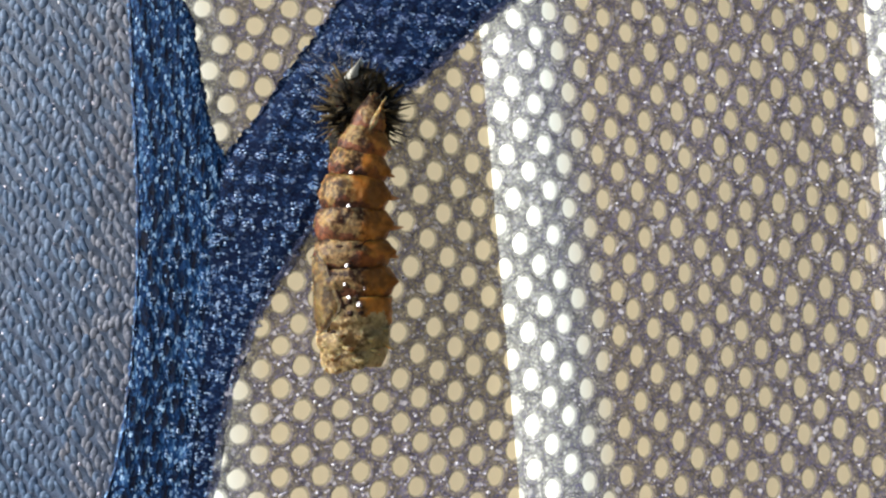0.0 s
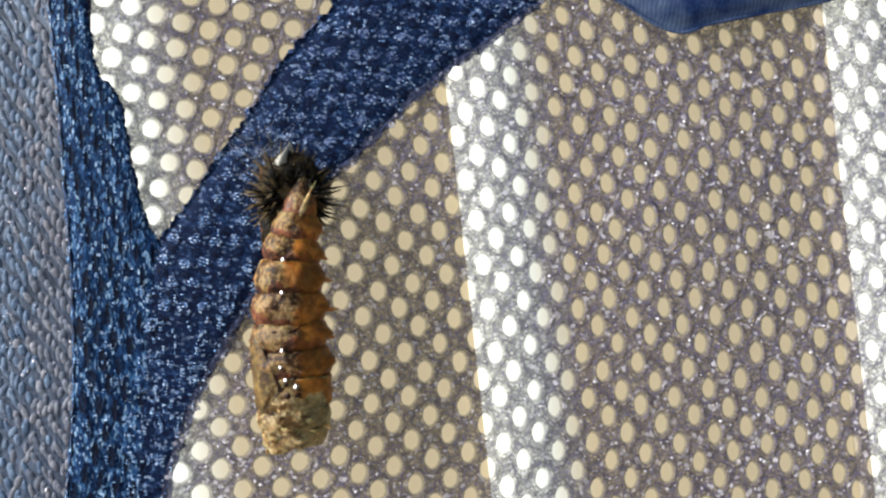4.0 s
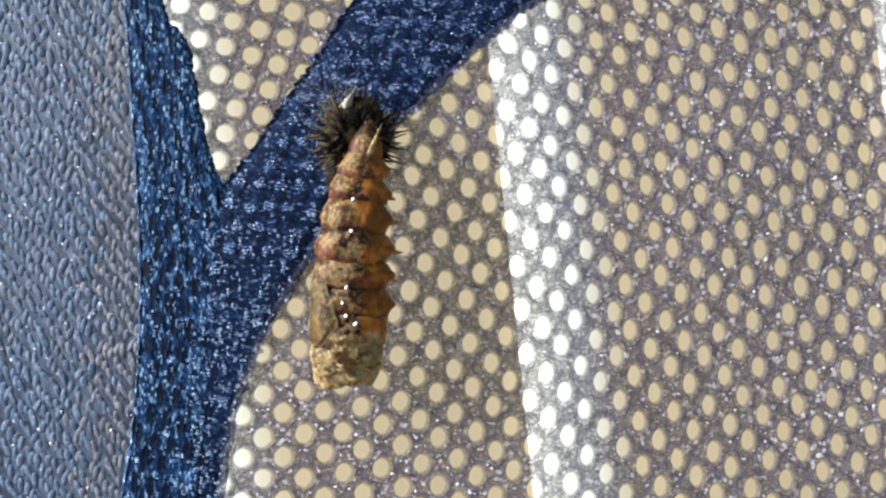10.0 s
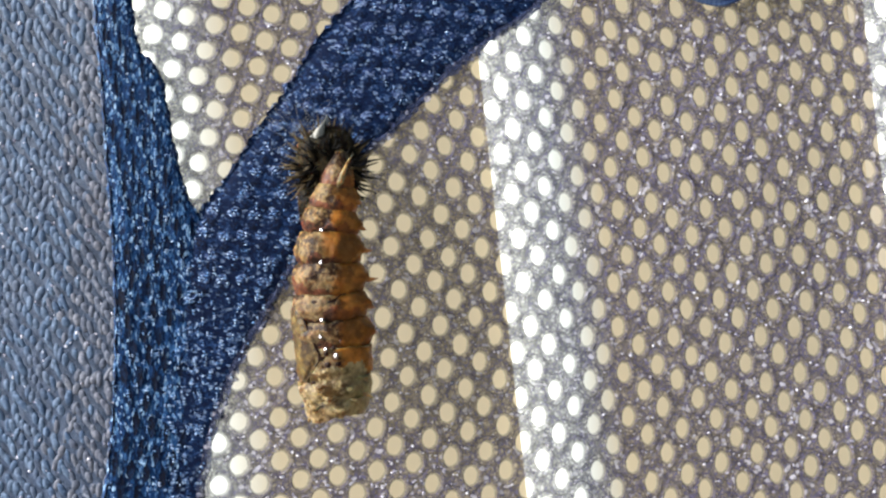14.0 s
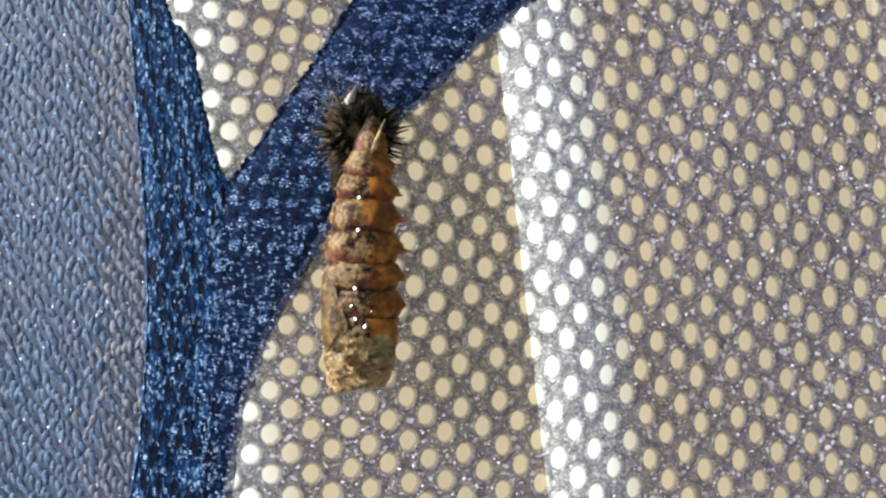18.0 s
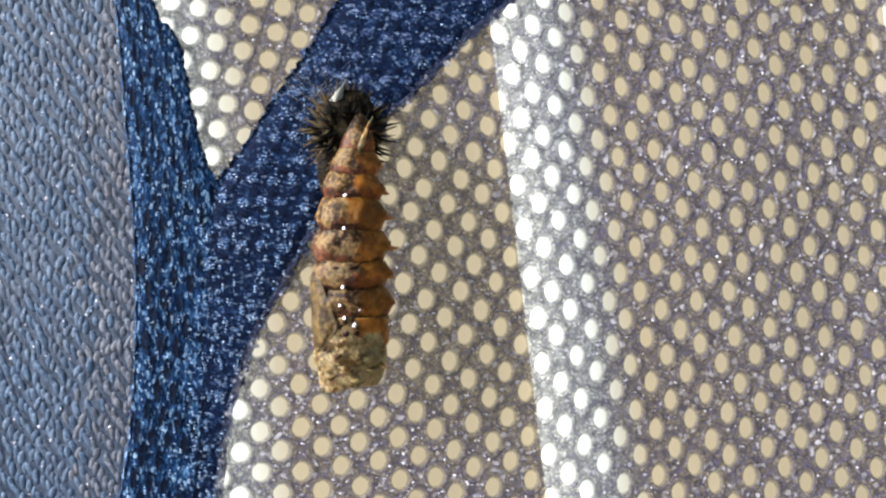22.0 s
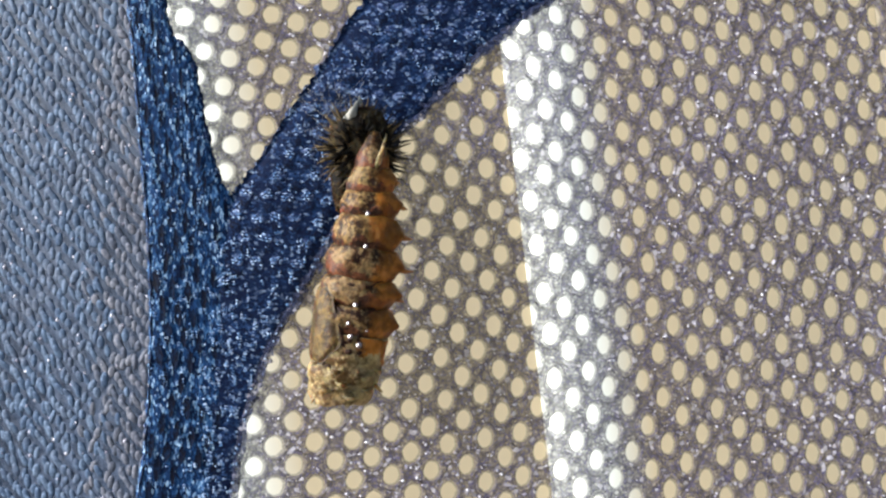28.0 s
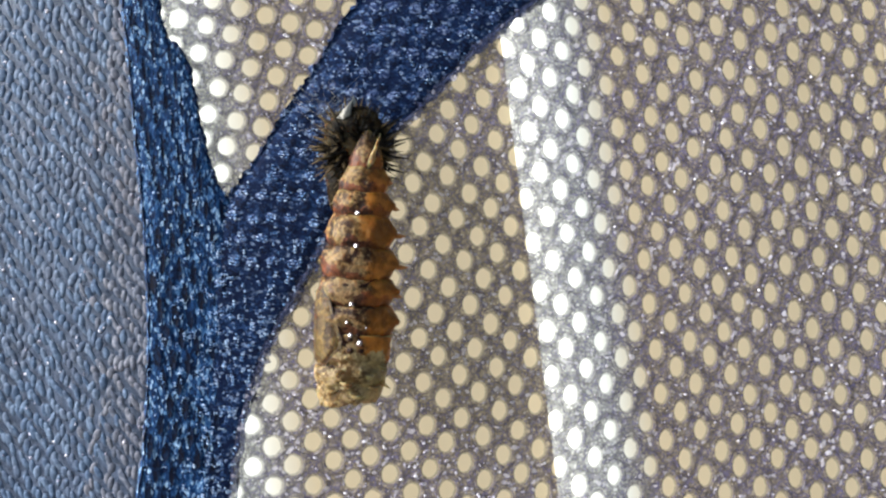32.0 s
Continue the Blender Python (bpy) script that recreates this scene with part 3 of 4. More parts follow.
rel(band("hem_fringe", shifted(HEM_RIGHT, -12), shifted(HEM_RIGHT, 4), 150, 5, -0.00062, 0.00005, 0.0001, HEM_FRINGE, rough=4.0, seed=9), hem)


def hem_lattice(i, j):
    return 420.0 + 35.5 * i + 17.0 * j, 300.0 + 3.5 * i + 41.0 * j + 3.0 * math.sin(i * 1.3 + j)


def hem_depth(u, v):
    l = np.interp(v, [p[1] for p in HEM_LEFT], [p[0] for p in HEM_LEFT])
    r = np.interp(v, [p[1] for p in HEM_RIGHT], [p[0] for p in HEM_RIGHT])
    f = min(1.0, max(0.0, (u - l) / (r - l)))
    return -0.0004 - 0.0003 * (1 - abs(2 * f - 1) ** 8)


def lens(cu, cv, wide, tall, turn, rng, bulge, depth, sides=12):
    """A small uneven oval cushion on the cloth: vertices and faces."""
    verts = []
    for ring, size in ((0, 1.0), (1, 0.62)):
        for k in range(sides):
            w = 2 * math.pi * k / sides
            q = size * (1 + rng.uniform(-0.16, 0.16))
            x, y = math.cos(w) * wide * q, math.sin(w) * tall * q
            u, v = cu + x * math.cos(turn) - y * math.sin(turn), cv + x * math.sin(turn) + y * math.cos(turn)
            verts.append(at(u, v, depth(u, v) - 0.00004 - bulge * ring))
    verts.append(at(cu, cv, depth(cu, cv) - 0.00004 - bulge * 1.15))
    faces = [(k, (k + 1) % sides, sides + (k + 1) % sides, sides + k) for k in range(sides)]
    faces += [(sides + k, sides + (k + 1) % sides, 2 * sides) for k in range(sides)]
    return verts, faces


def hem_eyelets():
    """Through each hole of the front cloth shows an oval of the pale cloth behind; under it a dark oval is laid on as
    a gap's shade.
    """
    rng = random.Random(31)
    bars = [], []
    for i in range(-26, 34):
        for j in range(-14, 6):
            u, v = hem_lattice(i + rng.uniform(-0.07, 0.07), j + rng.uniform(-0.07, 0.07))
            if v > 500 or not inside(u, v, HEM_LEFT, HEM_RIGHT, -17):
                continue
            fade = min(1.0, max(0.0, (520 - v) / 120))
            turn = 0.12 + rng.uniform(-0.25, 0.25)
            if rng.random() < 0.35 + 0.6 * fade:
                vs, fs = lens(u, v, 12.0, 9.0, turn, rng, 0.00004, hem_depth)
                rel(mesh_object("eyelet", vs, fs, EYELET_BASE), hem)
                bold = np.interp(v, (150, 300), (0.8, 1.3))
                for row in (-1, 0, 1):
                    for x in ((-0.5, 0.5) if row else (-0.9, 0.0, 0.9)):
                        if rng.random() < (0.88 if v > 190 else 0.38):
                            x, y = x * 8.0 + rng.uniform(-1.2, 1.2), row * 5.2 + rng.uniform(-0.8, 0.8)
                            p, q = u + x * math.cos(turn) - y * math.sin(turn), v + x * math.sin(turn) + y * math.cos(turn)
                            dash(*bars, at(p, q, hem_depth(p, q) - 0.00011), rng.uniform(2.4, 4.0) * bold * STEP, rng.uniform(0.9, 1.5) * bold * STEP, turn + rng.uniform(-0.35, 0.35))
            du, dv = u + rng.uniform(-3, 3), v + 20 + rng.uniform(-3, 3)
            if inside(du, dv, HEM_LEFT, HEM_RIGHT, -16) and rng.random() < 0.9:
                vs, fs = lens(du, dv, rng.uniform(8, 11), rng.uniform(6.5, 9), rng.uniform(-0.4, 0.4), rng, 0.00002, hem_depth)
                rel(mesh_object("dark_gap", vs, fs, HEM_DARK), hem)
    tagged(rel(mesh_object("eyelet_threads", *bars, STITCH), hem), kind="stuff")


hem_eyelets()

seam = thing("upright_seam", at(320, 900), "navy upright cage seam of doubled cloth with dark slits", "seam", kind="structure")
SEAM_RIGHT_FULL = [(u if v < 340 else u + 12, v) for u, v in SEAM_RIGHT]


def seam_depth(u, v):
    l = np.interp(v, [p[1] for p in SEAM_LEFT], [p[0] for p in SEAM_LEFT])
    r = np.interp(v, [p[1] for p in SEAM_RIGHT], [p[0] for p in SEAM_RIGHT])
    f = min(1.0, max(0.0, (u - l) / (r - l)))
    return -0.0005 - 0.0002 * (1 - abs(2 * f - 1) ** 8) - 0.00002 * math.sin((u - 0.22 * v) / 28 * 2 * math.pi)


def seam_cloth():
    """The doubled cloth, gathered into soft upright folds."""
    l, r = smooth_line(SEAM_LEFT, 200), smooth_line(SEAM_RIGHT_FULL, 200)
    rng = np.random.default_rng(12)
    n = 46
    verts, faces = [], []
    for back in (0, 1):
        for a, b in zip(l, r):
            for k in range(n):
                u, v = a + (b - a) * (k / (n - 1)) + (rng.normal(0, 1.6, 2) if k in (0, n - 1) else 0)
                verts.append(at(u, v, 0.0004 if back else seam_depth(u, v) + 0.00005 * noise.noise((u / 9, v / 16, 1.0))))
    size = 200 * n
    for i in range(199):
        for k in range(n - 1):
            c = i * n + k
            faces += [(c, c + n, c + n + 1, c + 1), (size + c, size + c + 1, size + c + n + 1, size + c + n)]
        for c, d in ((i * n, i * n + n), (i * n + 2 * n - 1, i * n + n - 1)):
            faces.append((c, size + c, size + d, d))
    rel(mesh_object("seam_cloth", verts, faces, SEAM_CLOTH), seam)


seam_cloth()


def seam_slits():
    """Dark sheets laid on as the shade between gathers, in slanting rows; long and open below, narrow above."""
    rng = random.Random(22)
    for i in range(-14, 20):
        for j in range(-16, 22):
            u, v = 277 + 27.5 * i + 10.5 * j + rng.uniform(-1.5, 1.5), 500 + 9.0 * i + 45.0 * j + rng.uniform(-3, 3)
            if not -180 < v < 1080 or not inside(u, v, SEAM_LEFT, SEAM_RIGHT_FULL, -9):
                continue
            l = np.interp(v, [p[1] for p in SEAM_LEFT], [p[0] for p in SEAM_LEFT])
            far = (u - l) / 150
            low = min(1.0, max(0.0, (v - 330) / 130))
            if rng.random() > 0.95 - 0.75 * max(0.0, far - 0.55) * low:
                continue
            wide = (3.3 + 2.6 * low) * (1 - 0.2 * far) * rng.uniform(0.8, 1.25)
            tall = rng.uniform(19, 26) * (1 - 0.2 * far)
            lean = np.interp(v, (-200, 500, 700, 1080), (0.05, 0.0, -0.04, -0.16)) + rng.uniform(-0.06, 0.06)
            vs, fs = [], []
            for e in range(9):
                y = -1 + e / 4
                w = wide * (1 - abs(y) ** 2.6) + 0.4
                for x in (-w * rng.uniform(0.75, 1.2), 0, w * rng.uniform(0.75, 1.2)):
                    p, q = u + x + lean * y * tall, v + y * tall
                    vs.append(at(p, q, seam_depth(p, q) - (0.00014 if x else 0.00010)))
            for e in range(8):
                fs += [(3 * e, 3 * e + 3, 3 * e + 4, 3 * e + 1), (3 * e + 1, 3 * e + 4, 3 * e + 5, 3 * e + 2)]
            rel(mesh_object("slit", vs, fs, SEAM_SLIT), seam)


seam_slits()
line = smooth_line(SEAM_RIGHT[:9], 110)
v_, f_ = tube([at(u + 1.5 * math.sin(n * 1.9), v + 2 * math.sin(n * 0.9), -0.0003) for n, (u, v) in enumerate(line)], [0.00022 + 0.00009 * math.sin(n * 0.55) for n in range(110)], 8)
rel(mesh_object("seam_edge", v_, f_, HEM_NET), seam)
# a dark tube laid along the left edge as the crease's shade
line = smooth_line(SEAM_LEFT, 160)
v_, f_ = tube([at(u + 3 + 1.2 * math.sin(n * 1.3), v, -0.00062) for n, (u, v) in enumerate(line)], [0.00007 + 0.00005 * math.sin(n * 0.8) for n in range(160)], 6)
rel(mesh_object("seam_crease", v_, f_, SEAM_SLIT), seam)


def stitches(left, right, top, low, count, depth, seed, parent, upright):
    """Fine bright stitches strewn over dark cloth in short rows."""
    rng = random.Random(seed)
    verts, faces = [], []
    while len(verts) < 6 * count:
        v = rng.uniform(top, low)
        l = np.interp(v, [p[1] for p in left], [p[0] for p in left]) + 4
        w = np.interp(v, [p[1] for p in right], [p[0] for p in right]) - 4 - l
        if w < 6 or rng.random() > w / 150:
            continue
        u, tall = l + w * rng.random(), rng.random() < upright
        if noise.noise((u / 22, v / 26, seed)) < rng.uniform(-0.5, 0.25):
            continue
        for k in range(rng.choice((1, 1, 2, 3))):
            dash(verts, faces, at(u, v, depth(u, v) - 0.00014), rng.uniform(2.0, 4.6) * STEP, rng.uniform(0.9, 1.9) * STEP, (1.57 if tall else 0.1) + rng.uniform(-0.3, 0.3))
            if tall:
                u += rng.uniform(3.5, 5)
            else:
                v += rng.uniform(4, 5.5)
            if not l < u < l + w:
                break
    tagged(rel(mesh_object("stitches", verts, faces, STITCH), parent), kind="stuff")


stitches(HEM_LEFT, HEM_RIGHT, 420, 1050, 520, hem_depth, 5, hem, 0.45)
stitches(HEM_LEFT, HEM_RIGHT, -190, 440, 160, hem_depth, 7, hem, 0.5)
stitches(SEAM_LEFT, SEAM_RIGHT_FULL, -190, 1100, 400, seam_depth, 6, seam, 0.3)

# folded blue ribbon that hangs at the top
ribbon = thing("blue_ribbon", at(1380, -60), "folded sheer navy ribbon hanging over the net", "ribbon")
RIB_TOP = [(1110, -260), (1230, -270), (1360, -275), (1520, -270), (1720, -260)]
RIB_LOW = [(1105, -150), (1215, -85), (1318, -30), (1405, -50), (1605, -93), (1730, -135)]
rel(band("ribbon_fold", RIB_LOW, RIB_TOP, 60, 12, -0.0010, 0.0012, 0.0006, RIBBON), ribbon)
low = smooth_line(RIB_LOW, 40)
v_, f_ = tube([at(u, v - 3, -0.0014) for u, v in low], [0.00016 + 0.00004 * math.sin(n * 1.1) for n in range(40)], 8)
rel(mesh_object("ribbon_hem", v_, f_, RIBBON), ribbon)

# ---------------------------------------------------------------- the pupa
PIVOT_U, PIVOT_V = 664.0, 212.0
TAIL_V = 706.0
AWAY = -0.0046
pupa = thing("butterfly_pupa", at(PIVOT_U, PIVOT_V, AWAY), "mottled brown and orange butterfly pupa hanging head down", "pupa")
WIDTH_V = (215, 240, 262, 280, 300, 350, 400, 450, 500, 550, 600, 650, 680, 696, 708)
WIDTH_R = (6, 13, 22, 29, 36, 49, 57, 62, 66, 68, 66, 63, 61, 58, 53)
RINGS = (236, 300, 342, 384, 440, 494, 540, 592, 708)
PSTEP = STEP * (NEAR + AWAY) / NEAR


def spine(v, tail, bow):
    """The body's middle line: u at height v for a given swing of the tail and bow of the back."""
    s = (v - PIVOT_V) / (TAIL_V - PIVOT_V)
    k = min(1.0, max(0.0, s))
    hump = (k / 0.36) ** 1.2 * 1.0 if k < 0.36 else math.cos((k - 0.36) / 0.64 * math.pi / 2) ** 1.3
    return PIVOT_U + (tail - PIVOT_U) * s + bow * hump


def segment_pose(v0, v1, tail, bow, stretch):
    """Pose of the piece between v0 and v1, in the pupa's space."""
    vm = (v0 + v1) / 2
    du = spine(v1, tail, bow) - spine(v0, tail, bow)
    lean = math.degrees(math.atan2(du, (v1 - v0) * stretch))
    twist = (tail - 630) * 0.22
    m = pose((spine(vm, tail, bow) - PIVOT_U) * PSTEP, 0, -(vm - PIVOT_V) * stretch * PSTEP, 0, lean * -1, 0)
    return m @ pose(0, 0, 0, 0, 0, -twist)


def radius_at(v):
    return np.interp(v, WIDTH_V, WIDTH_R) * PSTEP


def lathe(profile, around, seed, rough, squash=0.92):
    """A lumpy turned piece: profile of (height, radius)."""
    rng = random.Random(seed)
    off = Vector((rng.uniform(0, 99), rng.uniform(0, 99), rng.uniform(0, 99)))
    verts, faces = [], []
    for h, r in profile:
        for k in range(around):
            w = 2 * math.pi * k / around
            p = Vector((math.cos(w) * r, math.sin(w) * r * squash, h))
            q = 1 + rough * (noise.noise(p * 650 + off) + 0.6 * noise.noise(p * 1700 + off))
            verts.append(Vector((p.x * q, p.y * q, h)))
    n = around
    for i in range(len(profile) - 1):
        for k in range(n):
            faces.append((i * n + k, i * n + (k + 1) % n, (i + 1) * n + (k + 1) % n, (i + 1) * n + k))
    faces.append(tuple(range(n - 1, -1, -1)))
    faces.append(tuple((len(profile) - 1) * n + k for k in range(n)))
    return verts, faces


def cone_spine(name, base, tip, r, mat, parent):
    base, tip = Vector(base), Vector(tip)
    mid = base.lerp(tip, 0.5) + Vector((0, 0, -0.06 * (tip - base).length))
    v, f = tube([base, mid, tip], [r, r * 0.6, r * 0.08], 6)
    return mesh_object(name, v, f, mat, parent)


PIECES = []
AROUND = 72


def hump(w, at_w, wide):
    """A soft bump round the body at angle at_w (degrees)."""
    d = (math.degrees(w) - at_w + 180) % 360 - 180
    return math.exp(-(d / wide) ** 2)


def skin_piece(v0, v1, k, rows, shape):
    """A lumpy closed piece of the body; shape(f, w) gives its swelling, f from top (0) to bottom (1)."""
    off = Vector((k * 7.3, k * 3.1, 5.0))
    verts, faces = [], []
    for n in range(rows):
        f = n / (rows - 1)
        v = v0 + (v1 - v0) * (f * 1.06 - 0.03)
        h = ((v0 + v1) / 2 - v) * PSTEP
        for q in range(AROUND):
            w = 2 * math.pi * q / AROUND
            r = radius_at(min(v, 708)) * shape(f, w)
            p = Vector((math.cos(w) * r, math.sin(w) * r * 0.92, h))
            lump = 0.060 * noise.noise(p * 480 + off) + 0.048 * noise.noise(p * 1200 + off) + 0.020 * noise.noise(p * 2600 + off)
            sag = 0.00009 * math.sin(3 * w + k * 1.7) + 0.00006 * math.sin(7 * w + k)
            verts.append(Vector((p.x * (1 + lump), p.y * (1 + lump), h + sag)))
    for n in range(rows - 1):
        for q in range(AROUND):
            t = (q + 1) % AROUND
            faces.append((n * AROUND + q, (n + 1) * AROUND + q, (n + 1) * AROUND + t, n * AROUND + t))
    faces.append(tuple(range(AROUND)))
    faces.append(tuple((rows - 1) * AROUND + q for q in range(AROUND - 1, -1, -1)))
    return verts, faces


def on_skin(v, deg, mid, out=1.0):
    """A place on the body's surface at height v and angle deg, in the space of the piece whose middle is mid."""
    r, w = radius_at(v) * out, radians(deg)
    return Vector((math.cos(w) * r, math.sin(w) * r * 0.92, (mid - v) * PSTEP))


def wet_spot(c, size, parent, seed):
    """A flat glossy drop added for its glint, turned a little up, between eye and sun."""
    v, f = lathe([(-0.30, 0.30), (-0.16, 0.86), (0, 1.0), (0.16, 0.86), (0.27, 0.50), (0.31, 0.15)], 16, seed, 0.03, 1.0)
    turn = Vector((-0.50, -0.82, 0.26)).to_track_quat("Z", "Y")
    mesh_object("wet_spot", [turn @ (p * size) + c for p in v], f, PIT, parent, "glossy wet spot")


def skin_fold(v, mid, from_deg, to_deg, thick, seg, seed, droop=0.0):
    """A dark crease along the skin."""
    path, radii = [], []
    for e in range(25):
        f = e / 24
        vv = v + 3.5 * math.sin(f * 7 + seed) + 2.0 * math.sin(f * 17 + seed * 2) + droop * (1 - (2 * f - 1) ** 2)
        path.append(on_skin(vv, from_deg + (to_deg - from_deg) * f, mid, 0.935))
        radii.append(thick * (0.25 + math.sin(math.pi * f)) * (0.8 + 0.35 * math.sin(f * 21 + seed * 3)))
    v_, f_ = tube(path, radii, 6)
    mesh_object("fold", v_, f_, CREASE, seg)


def abdomen_piece(k, v0, v1):
    mid = (v0 + v1) / 2
    drop = (0.2, 0.9, 1.0, 1.0, 1.0, 1.0, 1.0)[k]

    def shape(f, w):
        ring = 0.925 + 0.085 * math.sin(math.pi * min(1.0, max(0.0, f)) ** 0.75) - 0.07 * max(0.0, (f - 0.80) / 0.20)
        flank = 0.19 * drop * hump(w, -12, 17) * math.exp(-((f - 0.42) / 0.20) ** 2) - 0.05 * hump(w, -8, 24) * math.exp(-((f - 0.95) / 0.14) ** 2)
        knob = 0.07 * hump(w, -68, 13) * math.exp(-((f - 0.55) / 0.2) ** 2) + 0.06 * hump(w, -120, 15) * math.exp(-((f - 0.5) / 0.24) ** 2)
        return ring + flank + knob + 0.05 * hump(w, 188, 18) * math.exp(-((f - 0.6) / 0.25) ** 2)
    verts, faces = skin_piece(v0, v1, k, 17, shape)
    seg = mesh_object("abdomen_segment", verts, faces, PUPA_LOW if k == 0 else PUPA if k < 4 else PUPA_LOW, pupa)
    seg.data.materials.append(BAND)
    for q in range(16 * AROUND):
        row, turn = divmod(q, AROUND)
        a = 2 * math.pi * turn / AROUND
        edge = 0.70 + 0.42 * noise.noise((math.cos(a) * 2.6, math.sin(a) * 2.6, k * 3.1)) - (0.55 if k in (4, 5) else 0.16) * hump(a, 190, 24) + 0.2 * (k in (4, 6))
        seg.data.polygons[q].material_index = int((row + 0.5) / 16 > edge)
    if k > 3:
        skin_fold(v1 + 1, mid, -140 + 6 * (k % 2), -52, 0.00016, seg, k, 6)
        skin_fold(mid + 6, mid, -128, -84, 0.00008, seg, k + 9, 4)
    # fleshy thorn on the flank, and small ones on the back
    if k > 0:
        b = on_skin(mid, -12, mid, 1.06)
        reach = (0.0004, 0.0007, 0.0010, 0.0012, 0.0006, 0.0005)[min(k - 1, 5)]
        cone_spine("thorn", b, b + Vector((1.0, -0.15, -0.12 + 0.2 * math.sin(k * 2.2))) * reach, 0.00034, SPINE_ORANGE, seg)
        b = on_skin(mid - 10, 14, mid, 0.98)
        cone_spine("thorn", b, b + Vector((1.0, 0.2, 0.1)) * reach * 0.45, 0.00026, BROWN_SPINE, seg)
        b = on_skin(mid + 2, 186, mid, 0.99)
        cone_spine("thorn", b, b + Vector((-1.0, -0.1, -0.2)) * 0.00035, 0.00020, BROWN_SPINE, seg)
    if k in (2, 3, 5):
        wet_spot(on_skin(v1 - 5, -90 + 5 * math.sin(k * 2.0), mid, 1.04), 0.00027, seg, k)
    return seg


def wing_case(seg, mid):
    """Smooth raised oval along one flank, pointed towards the tail."""
    v, f, nh, na = [], [], 26, 18
    for layer in (0, 1):
        for q in range(nh):
            s = q / (nh - 1)
            vv = 508 + 138 * s
            for k2 in range(na):
                g = k2 / (na - 1)
                e = min(1.0, min(s, 1 - s) * 9, min(g, 1 - g) * 5)
                w = radians(166 + (np.interp(s, (0, 0.12, 0.70, 1), (208, 230, 257, 226)) - 166) * g)
                ridge = 0.00006 * math.sin(g * 15) * e
                rad = radius_at(vv) * 0.99 + (0.00026 * math.sin(e * math.pi / 2) + ridge if layer == 0 else -0.0008)
                v.append((math.cos(w) * rad, math.sin(w) * rad * 0.93, (mid - vv) * PSTEP))
    for q in range(nh - 1):
        for k2 in range(na - 1):
            c0 = q * na + k2
            f.append((c0, c0 + na, c0 + na + 1, c0 + 1))
            f.append((nh * na + c0, nh * na + c0 + 1, nh * na + c0 + na + 1, nh * na + c0 + na))
    rim = [q * na for q in range(nh)] + [(nh - 1) * na + k2 for k2 in range(1, na)] + [q * na + na - 1 for q in range(nh - 2, -1, -1)] + list(range(na - 2, 0, -1))
    for c0, c1 in zip(rim, rim[1:] + rim[:1]):
        f.append((c0, c1, nh * na + c1, nh * na + c0))
    wing = mesh_object("wing_case", v, f, WING, seg, "smooth olive-tan wing case")
    path = [on_skin(514 + 122 * e / 15, np.interp(e / 15, (0, 0.15, 0.70, 1), (222, 232, 259, 230)), mid, 0.985) for e in range(16)]
    vs, fs = tube(path, [0.00004 + 0.00006 * math.sin(math.pi * e / 15) for e in range(16)], 6)
    mesh_object("wing_edge", vs, fs, CREASE, wing)


